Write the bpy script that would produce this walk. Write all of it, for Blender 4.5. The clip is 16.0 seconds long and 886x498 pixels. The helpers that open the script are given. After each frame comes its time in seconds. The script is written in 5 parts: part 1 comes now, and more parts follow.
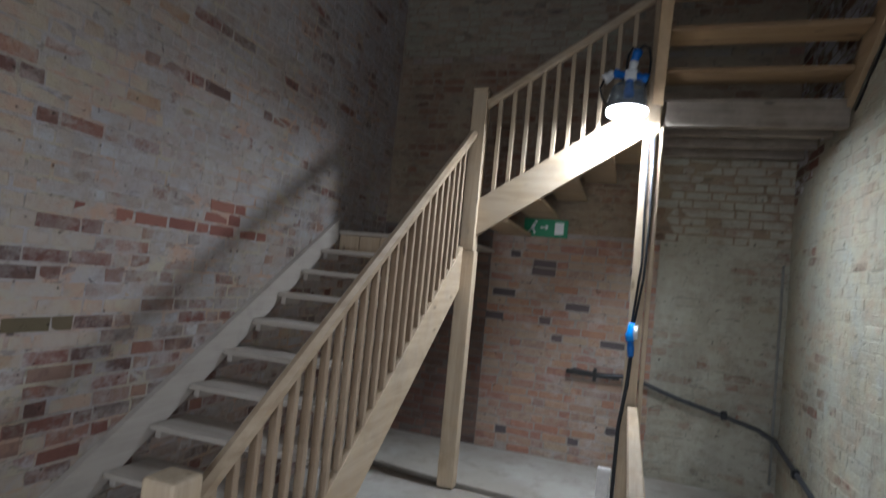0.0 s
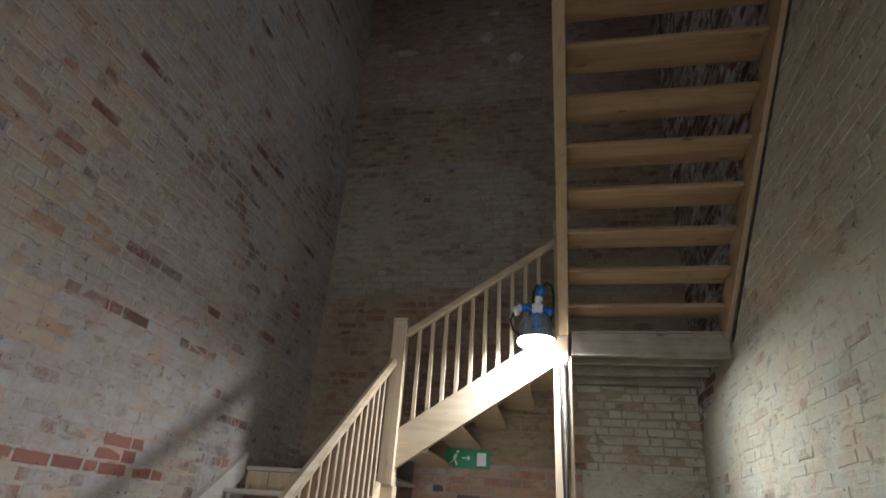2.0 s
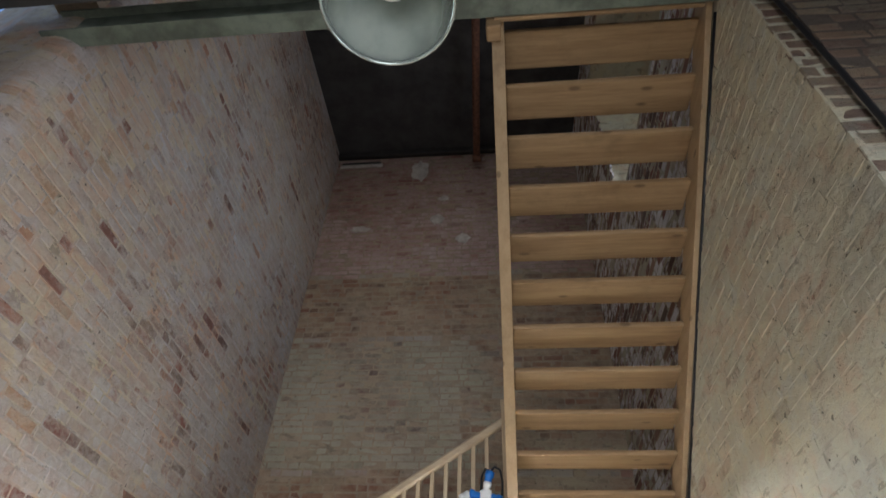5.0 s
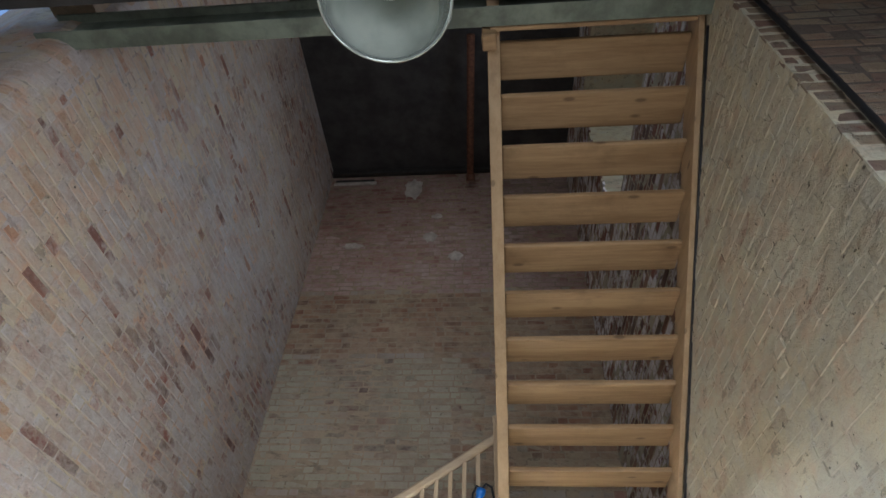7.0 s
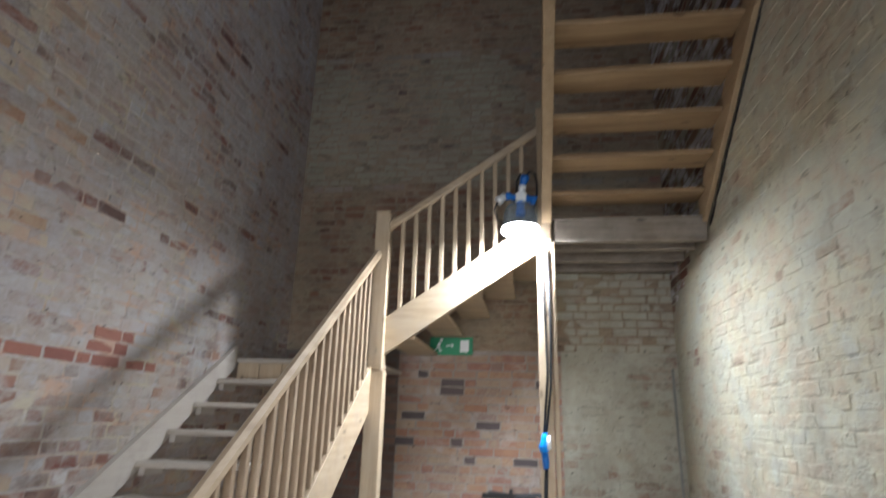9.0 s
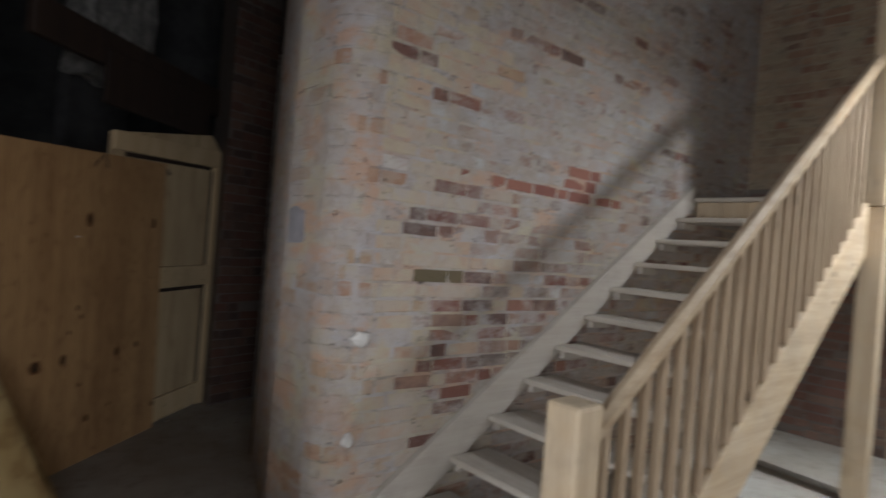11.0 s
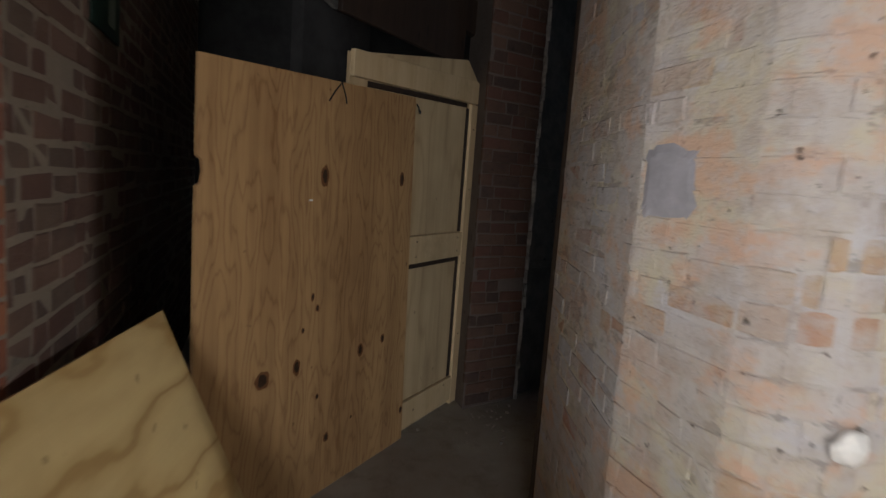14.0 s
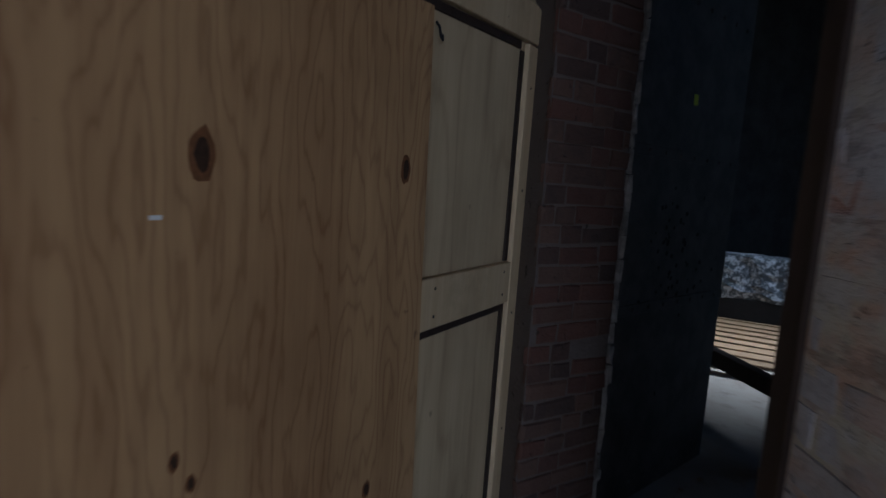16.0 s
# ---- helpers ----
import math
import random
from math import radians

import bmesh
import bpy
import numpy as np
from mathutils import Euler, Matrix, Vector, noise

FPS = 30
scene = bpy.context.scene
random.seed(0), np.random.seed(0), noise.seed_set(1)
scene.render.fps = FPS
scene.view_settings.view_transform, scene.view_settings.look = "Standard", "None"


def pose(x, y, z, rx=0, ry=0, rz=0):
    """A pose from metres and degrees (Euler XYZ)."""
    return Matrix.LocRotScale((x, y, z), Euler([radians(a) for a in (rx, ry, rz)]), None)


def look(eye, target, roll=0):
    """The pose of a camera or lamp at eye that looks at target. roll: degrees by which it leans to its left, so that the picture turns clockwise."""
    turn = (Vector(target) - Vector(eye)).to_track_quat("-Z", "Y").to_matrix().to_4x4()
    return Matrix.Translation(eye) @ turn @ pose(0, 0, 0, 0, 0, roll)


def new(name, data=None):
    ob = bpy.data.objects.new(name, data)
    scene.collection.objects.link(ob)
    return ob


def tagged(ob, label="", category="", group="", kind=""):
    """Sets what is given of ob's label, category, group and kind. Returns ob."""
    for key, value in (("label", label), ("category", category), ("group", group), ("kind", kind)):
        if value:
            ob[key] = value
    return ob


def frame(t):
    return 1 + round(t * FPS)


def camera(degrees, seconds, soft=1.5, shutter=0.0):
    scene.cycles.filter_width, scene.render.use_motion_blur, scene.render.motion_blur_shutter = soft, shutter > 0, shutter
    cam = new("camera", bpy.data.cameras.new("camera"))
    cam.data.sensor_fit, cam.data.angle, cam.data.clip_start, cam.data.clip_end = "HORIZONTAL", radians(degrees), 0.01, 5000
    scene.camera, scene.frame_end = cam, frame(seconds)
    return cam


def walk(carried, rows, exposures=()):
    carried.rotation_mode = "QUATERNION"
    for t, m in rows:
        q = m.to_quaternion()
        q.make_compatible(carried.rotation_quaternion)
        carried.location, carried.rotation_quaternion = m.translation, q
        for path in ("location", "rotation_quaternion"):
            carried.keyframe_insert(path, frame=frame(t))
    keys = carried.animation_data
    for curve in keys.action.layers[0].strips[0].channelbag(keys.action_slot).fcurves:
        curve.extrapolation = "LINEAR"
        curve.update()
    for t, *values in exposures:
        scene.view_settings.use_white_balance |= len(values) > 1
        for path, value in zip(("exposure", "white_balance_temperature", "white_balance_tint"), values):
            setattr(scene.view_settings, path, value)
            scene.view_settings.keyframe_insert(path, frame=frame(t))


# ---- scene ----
cam = camera(75.7, 16.0, shutter=0.6)
PATH = [
    (0, (-0.127, 0.509, 1.771), (-0.753, 2.406, 1.869), 5.6),
    (0.5, (-0.125, 0.463, 1.739), (-0.686, 2.35, 2.089), 5.5),
    (1, (-0.093, 0.442, 1.768), (-0.594, 2.292, 2.34), 5.0),
    (1.5, (-0.066, 0.43, 1.761), (-0.513, 2.229, 2.512), 4.7),
    (2, (-0.068, 0.423, 1.76), (-0.459, 2.179, 2.631), 4.3),
    (2.5, (-0.079, 0.41, 1.785), (-0.419, 2.127, 2.751), 3.7),
    (3, (-0.071, 0.386, 1.791), (-0.373, 2.06, 2.844), 3.5),
    (3.5, (-0.068, 0.369, 1.79), (-0.336, 1.992, 2.929), 3.4),
    (4, (-0.072, 0.363, 1.792), (-0.31, 1.933, 3.008), 3.2),
    (4.5, (-0.072, 0.349, 1.791), (-0.283, 1.862, 3.082), 3.2),
    (5, (-0.083, 0.335, 1.786), (-0.27, 1.789, 3.146), 3.0),
    (5.2, (-0.086, 0.329, 1.786), (-0.264, 1.762, 3.17), 2.8),
    (7.3, (-0.1, 0.466, 1.712), (-0.253, 1.862, 3.137), 3.3),
    (7.5, (-0.106, 0.481, 1.696), (-0.256, 1.913, 3.084), 3.2),
    (8, (-0.148, 0.465, 1.668), (-0.294, 2.08, 2.837), 1.8),
    (8.2, (-0.154, 0.465, 1.674), (-0.31, 2.169, 2.709), 1.4),
    (10.3, (-0.3, 0.528, 1.549), (-1.319, 2.243, 1.685), 4.1),
    (10.5, (-0.318, 0.521, 1.536), (-1.51, 2.125, 1.632), 4.4),
    (11, (-0.342, 0.505, 1.534), (-1.875, 1.79, 1.528), 4.6),
    (11.5, (-0.398, 0.48, 1.521), (-2.114, 1.504, 1.448), 4.5),
    (12, (-0.592, 0.464, 1.537), (-2.4, 1.307, 1.395), 4.4),
    (12.5, (-0.817, 0.537, 1.534), (-2.651, 1.311, 1.341), 4.1),
    (13, (-1.082, 0.651, 1.554), (-2.941, 1.358, 1.343), 3.9),
    (13.5, (-1.451, 0.686, 1.561), (-3.328, 1.34, 1.333), 4.2),
    (14, (-1.847, 0.789, 1.549), (-3.728, 1.426, 1.311), 4.2),
    (14.5, (-2.243, 0.908, 1.557), (-4.128, 1.53, 1.313), 4.2),
    (15, (-2.653, 0.96, 1.568), (-4.538, 1.578, 1.315), 4.5),
    (15.5, (-3.016, 1.081, 1.519), (-4.906, 1.689, 1.28), 4.4),
    (16, (-3.371, 1.204, 1.513), (-5.268, 1.793, 1.279), 4.1),
]
EXPOSURES = [(t, s, k, 10) for t, s, k in ((0, -0.45, 5550), (1, -0.25, 5800), (2, 0.1, 6000), (3, 0.55, 6100), (4, 1.05, 6150), (5, 1.45, 6050), (7.5, 1.5, 5850), (8, 1.15, 5800), (8.5, 0.9, 5800), (10.3, -0.12, 5850), (11, 0.1, 6000), (12, 0.5, 6050), (13, 0.8, 6100), (14, 1.0, 6300), (14.6, 1.05, 5950), (15.2, 0.9, 5300), (16, 0.55, 4850))]
walk(cam, [(t, look(eye, target, roll)) for t, eye, target, roll in PATH], EXPOSURES)
# daylight through the doorways of the hall and the window of the storey above
world = bpy.data.worlds.new("sky")
scene.world = world
world.use_nodes = True
wn = world.node_tree
sky = wn.nodes.new("ShaderNodeTexSky")
sky.sky_type, sky.sun_disc, sky.sun_elevation, sky.sun_rotation = "NISHITA", False, radians(38), radians(150)
wn.links.new(sky.outputs["Color"], wn.nodes["Background"].inputs["Color"])
wn.nodes["Background"].inputs["Strength"].default_value = 0.1


def area_light(name, eye, target, sx, sy, watts, colour):
    li = bpy.data.lights.new(name, "AREA")
    li.shape, li.size, li.size_y, li.energy, li.color = "RECTANGLE", sx, sy, watts, colour
    ob = new(name, li)
    ob.matrix_world = look(eye, target)
    return ob


area_light("doorway_daylight", (-0.3, -2.95, 1.4), (-0.6, 2.2, 0.3), 2.6, 2.3, 64, (0.95, 0.97, 1.0)).data.spread = radians(112)
area_light("side_doorway_daylight", (3.17, -0.4, 1.25), (-4.4, 1.3, 0.4), 2.0, 2.2, 36, (0.97, 0.97, 1.0)).data.spread = radians(115)
area_light("upper_window_daylight", (1.15, 3.3, 7.35), (-2.6, 2.9, 6.0), 2.3, 2.3, 8.5, (0.88, 0.90, 1.0))
# Added fill with no known window; brightens the walls above the upper flight.
area_light("upper_south_window_daylight", (-0.9, -2.98, 7.4), (0.6, 4.5, 5.6), 1.8, 1.9, 19, (0.90, 0.94, 1.0))
# Added lamp without a known source; brightens the back room's floor and pallet.
area_light("back_room_daylight", (-7.0, 7.0, 3.8), (-7.7, 5.6, 0.1), 0.7, 0.7, 12, (1.0, 0.95, 0.86)).data.spread = radians(52)
work = bpy.data.lights.new("work_light_glow", "AREA")
work.shape, work.size, work.energy, work.color = "DISK", 0.26, 94, (0.93, 0.97, 1.0)
new("work_light_glow", work).matrix_world = look((-0.235, 4.68, 3.034), (-0.235, 4.66, 2.0))
# ---------------------------------------------------------------- numbers of the plan
XL, XR, YB = -2.635, 1.175, 6.08        # stairwell walls
XS = 1.235                              # east wall at its south end
YF = 1.80                               # front of the stairwell, where the hall begins
R, D = 0.185, 0.06                      # riser, height of the lowest floor line under the stairs
Z1, Z2, Z3 = 11 * R + D, 17 * R + D, 29 * R + D
TOP = 9.35



def east_x(y):
    """The east wall's face, which runs slightly out of square."""
    return XS + (XR - XS) * (y - 1.72) / (YB - 1.72)


# ---------------------------------------------------------------- helpers
def mesh_from(bm, name):
    me = bpy.data.meshes.new(name)
    bm.to_mesh(me)
    bm.free()
    return me


def part(name, bm, material, parent=None, label="", smooth=False):
    """Links a bmesh as one mesh object under a thing or a part."""
    me = mesh_from(bm, name)
    me.materials.append(material)
    if smooth:
        for p in me.polygons:
            p.use_smooth = True
    ob = new(name, me)
    if parent is not None:
        ob.parent = parent
    if label:
        ob["label"] = label
    return ob


def thing(name, label, category, group="", kind=""):
    return tagged(new(name), label, category, group, kind)


def add_box(bm, a, b, bevel=0.0, m=None, rough=0.0, seg=1):
    """A box from corner a to corner b, with bevelled edges."""
    c = [(a[i] + b[i]) / 2 for i in range(3)]
    s = [abs(b[i] - a[i]) for i in range(3)]
    mm = Matrix.Translation(c) @ Matrix.Diagonal((*s, 1))
    got = bmesh.ops.create_cube(bm, size=1.0, matrix=mm)
    vs = got["verts"]
    if bevel > 0:
        es = list({e for v in vs for e in v.link_edges})
        r = bmesh.ops.bevel(bm, geom=es, offset=bevel, segments=seg, affect="EDGES", profile=0.5)
        vs = list({v for f in r["faces"] for v in f.verts} | {v for v in vs if v.is_valid})
    if rough:
        for v in vs:
            v.co += Vector((random.uniform(-rough, rough), random.uniform(-rough, rough), random.uniform(-rough, rough)))
    if m is not None:
        for v in vs:
            v.co = m @ v.co
    return vs


def box(a, b, bevel=0.0, m=None, rough=0.0, seg=1):
    bm = bmesh.new()
    add_box(bm, a, b, bevel, m, rough, seg)
    return bm


def beam_between(p, q, w, h, bevel=0.004, up=(0, 0, 1)):
    """A bar of width w and height h from p to q."""
    p, q = Vector(p), Vector(q)
    d = (q - p).normalized()
    u = Vector(up)
    side = d.cross(u).normalized()
    u = side.cross(d).normalized()
    m = Matrix((side, d, u)).transposed().to_4x4()
    m.translation = p
    return box((-w / 2, 0, -h / 2), (w / 2, (q - p).length, h / 2), bevel, m)


def prism(points, z0, z1, bm=None):
    """A solid over a plan outline (counter-clockwise)."""
    bm = bm or bmesh.new()
    lo = [bm.verts.new((x, y, z0)) for x, y in points]
    hi = [bm.verts.new((x, y, z1)) for x, y in points]
    bm.faces.new(list(reversed(lo)))
    bm.faces.new(hi)
    n = len(points)
    for i in range(n):
        j = (i + 1) % n
        bm.faces.new((lo[i], lo[j], hi[j], hi[i]))
    return bm


def side_prism(points, x0, x1, axis="x"):
    """A solid over an outline of (y, z) points from x0 to x1, or of (x, z) points along y."""
    bm = bmesh.new()
    if axis == "x":
        a = [bm.verts.new((x0, u, v)) for u, v in points]
        b = [bm.verts.new((x1, u, v)) for u, v in points]
    else:
        a = [bm.verts.new((u, x0, v)) for u, v in points]
        b = [bm.verts.new((u, x1, v)) for u, v in points]
    bm.faces.new(a)
    bm.faces.new(list(reversed(b)))
    n = len(points)
    for i in range(n):
        j = (i + 1) % n
        bm.faces.new((a[j], a[i], b[i], b[j]))
    bmesh.ops.recalc_face_normals(bm, faces=bm.faces)
    bmesh.ops.bevel(bm, geom=list(bm.edges), offset=0.003, segments=1, affect="EDGES")
    return bm


def tube(points, radius, sides=8):
    """A round bar or cable along points."""
    bm = bmesh.new()
    pts = [Vector(p) for p in points]
    rings = []
    for i, p in enumerate(pts):
        d = (pts[min(i + 1, len(pts) - 1)] - pts[max(i - 1, 0)]).normalized()
        a = d.cross(Vector((0.3, 0.9, 0.31))).normalized()
        b = d.cross(a).normalized()
        rr = radius[i] if isinstance(radius, (list, tuple)) else radius
        rings.append([bm.verts.new(p + rr * (math.cos(k * math.tau / sides) * a + math.sin(k * math.tau / sides) * b)) for k in range(sides)])
    for r0, r1 in zip(rings, rings[1:]):
        for k in range(sides):
            bm.faces.new((r0[k], r0[(k + 1) % sides], r1[(k + 1) % sides], r1[k]))
    bm.faces.new(list(reversed(rings[0])))
    bm.faces.new(rings[-1])
    bmesh.ops.recalc_face_normals(bm, faces=bm.faces)
    return bm


def lathe(profile, m=None, sides=40):
    """A turned body from (radius, height) points."""
    bm = bmesh.new()
    rings = [[bm.verts.new((r * math.cos(k * math.tau / sides), r * math.sin(k * math.tau / sides), z)) for k in range(sides)] for r, z in profile]
    for r0, r1 in zip(rings, rings[1:]):
        for k in range(sides):
            bm.faces.new((r0[k], r0[(k + 1) % sides], r1[(k + 1) % sides], r1[k]))
    if m is not None:
        bm.transform(m)
    bmesh.ops.recalc_face_normals(bm, faces=bm.faces)
    return bm


# ---------------------------------------------------------------- materials
class Nodes:
    """Short hand for building a node tree."""

    def __init__(self, name, rough=0.8, metal=0.0, spec=0.3):
        self.mat = bpy.data.materials.new(name)
        self.mat.use_nodes = True
        self.t = self.mat.node_tree
        self.b = self.t.nodes["Principled BSDF"]
        self.b.inputs["Roughness"].default_value = rough
        self.b.inputs["Metallic"].default_value = metal
        self.b.inputs["Specular IOR Level"].default_value = spec
        self.geo = self.t.nodes.new("ShaderNodeNewGeometry")
        self.pos = self.geo.outputs["Position"]

    def link(self, a, b):
        self.t.links.new(a, b)

    def noise(self, scale, detail=4.0, rough=0.6, vec=None, stretch=None, shift=0.0, out="Fac"):
        n = self.t.nodes.new("ShaderNodeTexNoise")
        n.inputs["Scale"].default_value = scale
        n.inputs["Detail"].default_value = detail
        n.inputs["Roughness"].default_value = rough
        v = vec or self.pos
        if stretch or shift:
            mp = self.t.nodes.new("ShaderNodeMapping")
            mp.inputs["Scale"].default_value = stretch or (1, 1, 1)
            mp.inputs["Location"].default_value = (shift, shift * 0.7, shift * 1.3)
            self.link(v, mp.inputs["Vector"])
            v = mp.outputs["Vector"]
        self.link(v, n.inputs["Vector"])
        return n.outputs[out]

    def ramp(self, fac, stops, interp="LINEAR"):
        r = self.t.nodes.new("ShaderNodeValToRGB")
        r.color_ramp.interpolation = interp
        els = r.color_ramp.elements
        while len(els) < len(stops):
            els.new(0.5)
        for e, (p, c) in zip(els, stops):
            e.position = p
            e.color = (*c, 1) if len(c) == 3 else c
        self.link(fac, r.inputs["Fac"])
        return r.outputs["Color"]

    def steps(self, fac, lo, hi):
        m = self.t.nodes.new("ShaderNodeMapRange")
        m.interpolation_type = "SMOOTHSTEP"
        m.inputs["From Min"].default_value = lo
        m.inputs["From Max"].default_value = hi
        self.link(fac, m.inputs["Value"])
        return m.outputs["Result"]

    def math(self, op, a, b=None):
        m = self.t.nodes.new("ShaderNodeMath")
        m.operation = op
        for i, v in enumerate((a, b)):
            if v is None:
                continue
            if isinstance(v, (int, float)):
                m.inputs[i].default_value = v
            else:
                self.link(v, m.inputs[i])
        return m.outputs[0]

    def mix(self, fac, a, b, mode="MIX"):
        m = self.t.nodes.new("ShaderNodeMix")
        m.data_type = "RGBA"
        m.blend_type = mode
        for sock, v in ((m.inputs["Factor"], fac), (m.inputs["A"], a), (m.inputs["B"], b)):
            if isinstance(v, (int, float)):
                sock.default_value = v
            elif isinstance(v, tuple):
                sock.default_value = (*v, 1)
            else:
                self.link(v, sock)
        return m.outputs["Result"]

    def sep(self, vec=None):
        s = self.t.nodes.new("ShaderNodeSeparateXYZ")
        self.link(vec or self.pos, s.inputs[0])
        return s.outputs

    def colour(self, c):
        self.link(c, self.b.inputs["Base Color"]) if not isinstance(c, tuple) else setattr(self.b.inputs["Base Color"], "default_value", (*c, 1))
        return self

    def bump(self, h, strength=0.5, distance=0.01):
        n = self.t.nodes.new("ShaderNodeBump")
        n.inputs["Strength"].default_value = strength
        n.inputs["Distance"].default_value = distance
        self.link(h, n.inputs["Height"])
        self.link(n.outputs["Normal"], self.b.inputs["Normal"])
        return self

    def rough(self, r):
        self.link(r, self.b.inputs["Roughness"])
        return self


def brick_material(name, source, palette, wash, wash_lo, wash_hi, wash_scale=1.3, mortar=None, shift=0.0, grime=0.35, bare=0.16, smear=0.0, soft=0.0):
    """Fired clay under worn limewash. source: what tells one brick from another ('island', 'object', or None for the bed of mortar)."""
    n = Nodes(name, 0.9, 0.0, 0.2)
    if source == "island":
        rnd = n.geo.outputs["Random Per Island"]
    elif source == "object":
        rnd = n.t.nodes.new("ShaderNodeObjectInfo").outputs["Random"]
    else:
        rnd = None
    grain = n.noise(70, 5, 0.7, shift=shift)
    blot = n.noise(9, 5, 0.7, shift=shift)
    if rnd is None:
        base = n.mix(blot, tuple(c * 0.7 for c in mortar), mortar)
    else:
        k = len(palette)
        look_up = n.math("ADD", rnd, n.math("MULTIPLY", n.math("SUBTRACT", blot, 0.5), 0.45))
        base = n.ramp(look_up, [(i / (k - 1), c) for i, c in enumerate(palette)])
        base = n.mix(n.math("MULTIPLY", blot, 0.5), base, n.mix(0.6, base, (0.10, 0.075, 0.06)))
    base = n.mix(n.math("MULTIPLY", grain, 0.45), base, n.mix(0.55, base, (0.03, 0.022, 0.018)))
    # limewash: large worn fields, ragged at their edges, brushed over joints and bricks alike, with single bricks laid bare
    big = n.noise(wash_scale, 5, 0.6, shift=shift + 3.1)
    fine = n.noise(14, 5, 0.75, shift=shift + 7.7)
    ragged = n.noise(5.0, 6, 0.72, stretch=(1, 1, 1.9), shift=shift + 5.2)
    f = n.math("ADD", n.math("MULTIPLY", big, 0.42), n.math("ADD", n.math("MULTIPLY", fine, 0.22), n.math("MULTIPLY", ragged, 0.36)))
    tone = n.noise(2.2, 5, 0.7, shift=shift + 12.0)
    hue = n.noise(3.7, 5, 0.7, stretch=(1, 1, 1.4), shift=shift + 15.0)
    coat = n.mix(n.steps(tone, 0.38, 0.62), wash[0], wash[1])
    if len(wash) > 3:
        coat = n.mix(n.math("MULTIPLY", n.steps(hue, 0.48, 0.62), 0.8), coat, wash[3])
        coat = n.mix(n.math("MULTIPLY", n.steps(hue, 0.46, 0.34), 0.8), coat, wash[4])
    if rnd is not None:
        jump = n.math("FRACT", n.math("MULTIPLY", rnd, 37.7))
        worn = n.steps(jump, 0.80, 0.90) if soft > 0.75 else n.steps(jump, 0.6, 0.98)
        f = n.math("SUBTRACT", f, n.math("MULTIPLY", worn, bare))
        own = n.math("FRACT", n.math("MULTIPLY", rnd, 91.3))
        if len(wash) > 5:
            pick_ = n.math("FRACT", n.math("MULTIPLY", rnd, 61.7))
            coat = n.mix(0.30 * (1 - soft), coat, n.ramp(pick_, [(i / len(wash), c) for i, c in enumerate(wash)], "CONSTANT"))
        coat = n.mix(n.math("MULTIPLY", own, 0.30 * (1 - 0.6 * soft)), coat, base)
    else:
        f = n.math("ADD", f, 0.005)
        coat = n.mix(0.2 * (1 - soft), coat, wash[2])
        crack = n.steps(n.noise(6, 5, 0.75, stretch=(1, 1, 2.5), shift=shift + 44.0), 0.54, 0.60)
        coat = n.mix(n.math("MULTIPLY", crack, 0.75 - 0.3 * soft), coat, n.mix(0.85, coat, (0.055, 0.045, 0.04)))
    cover = n.steps(f, wash_lo, wash_hi)
    coat = n.mix(n.math("MULTIPLY", n.steps(fine, 0.5, 0.75), 0.6), coat, n.mix(0.6, coat, wash[2]))
    col = n.mix(cover, base, coat)
    if smear:
        over = n.steps(n.noise(4.2, 5, 0.7, stretch=(1, 1, 1.3), shift=shift + 55.0), 0.47, 0.56)
        col = n.mix(n.math("MULTIPLY", over, smear), col, n.mix(n.steps(fine, 0.35, 0.65), wash[0], wash[2]))
    dirt = n.steps(n.noise(0.9, 5, 0.7, stretch=(1, 1, 0.45), shift=shift + 20.0), 0.48, 0.78)
    col = n.mix(n.math("MULTIPLY", dirt, grime), col, n.mix(0.75, col, (0.035, 0.03, 0.026)))
    pits = n.steps(n.noise(24, 3, 0.6, shift=shift + 31.0), 0.66, 0.73)
    col = n.mix(n.math("MULTIPLY", pits, 0.8), col, n.mix(0.85, col, (0.03, 0.025, 0.02)))
    n.colour(col)
    h = n.math("ADD", n.math("MULTIPLY", grain, 0.3), n.math("ADD", n.math("MULTIPLY", fine, 1.0), n.math("ADD", n.math("MULTIPLY", ragged, 1.2), n.math("MULTIPLY", cover, 0.3))))
    h = n.math("SUBTRACT", h, n.math("MULTIPLY", pits, 0.9))
    n.bump(h, 0.9, 0.014)
    return n.mat


def brick_set(name, palette, wash, lo, hi, scale, mortar, shift, grime=0.35, bare=0.16, smear=0.0, soft=0.0):
    return {k: brick_material(f"{name}_{k}", s, palette, wash, lo, hi, scale, mortar, shift, grime, bare, smear, soft)
            for k, s in (("joined", "island"), ("single", "object"), ("bed", None))}


RED = [(0.27, 0.12, 0.085), (0.22, 0.095, 0.07), (0.33, 0.17, 0.12), (0.12, 0.07, 0.06), (0.30, 0.19, 0.14), (0.37, 0.22, 0.155), (0.16, 0.11, 0.095), (0.32, 0.24, 0.18)]
BROWN = [(0.20, 0.105, 0.08), (0.17, 0.085, 0.065), (0.24, 0.14, 0.10), (0.13, 0.085, 0.07), (0.22, 0.15, 0.11), (0.27, 0.15, 0.11)]
TAN = [(0.36, 0.27, 0.19), (0.31, 0.22, 0.16), (0.38, 0.32, 0.23), (0.31, 0.16, 0.115), (0.24, 0.18, 0.13), (0.40, 0.32, 0.22)]
ORANGE = [(0.46, 0.21, 0.12), (0.40, 0.17, 0.10), (0.50, 0.26, 0.15), (0.36, 0.15, 0.09), (0.45, 0.24, 0.16), (0.14, 0.11, 0.11), (0.48, 0.30, 0.19)]
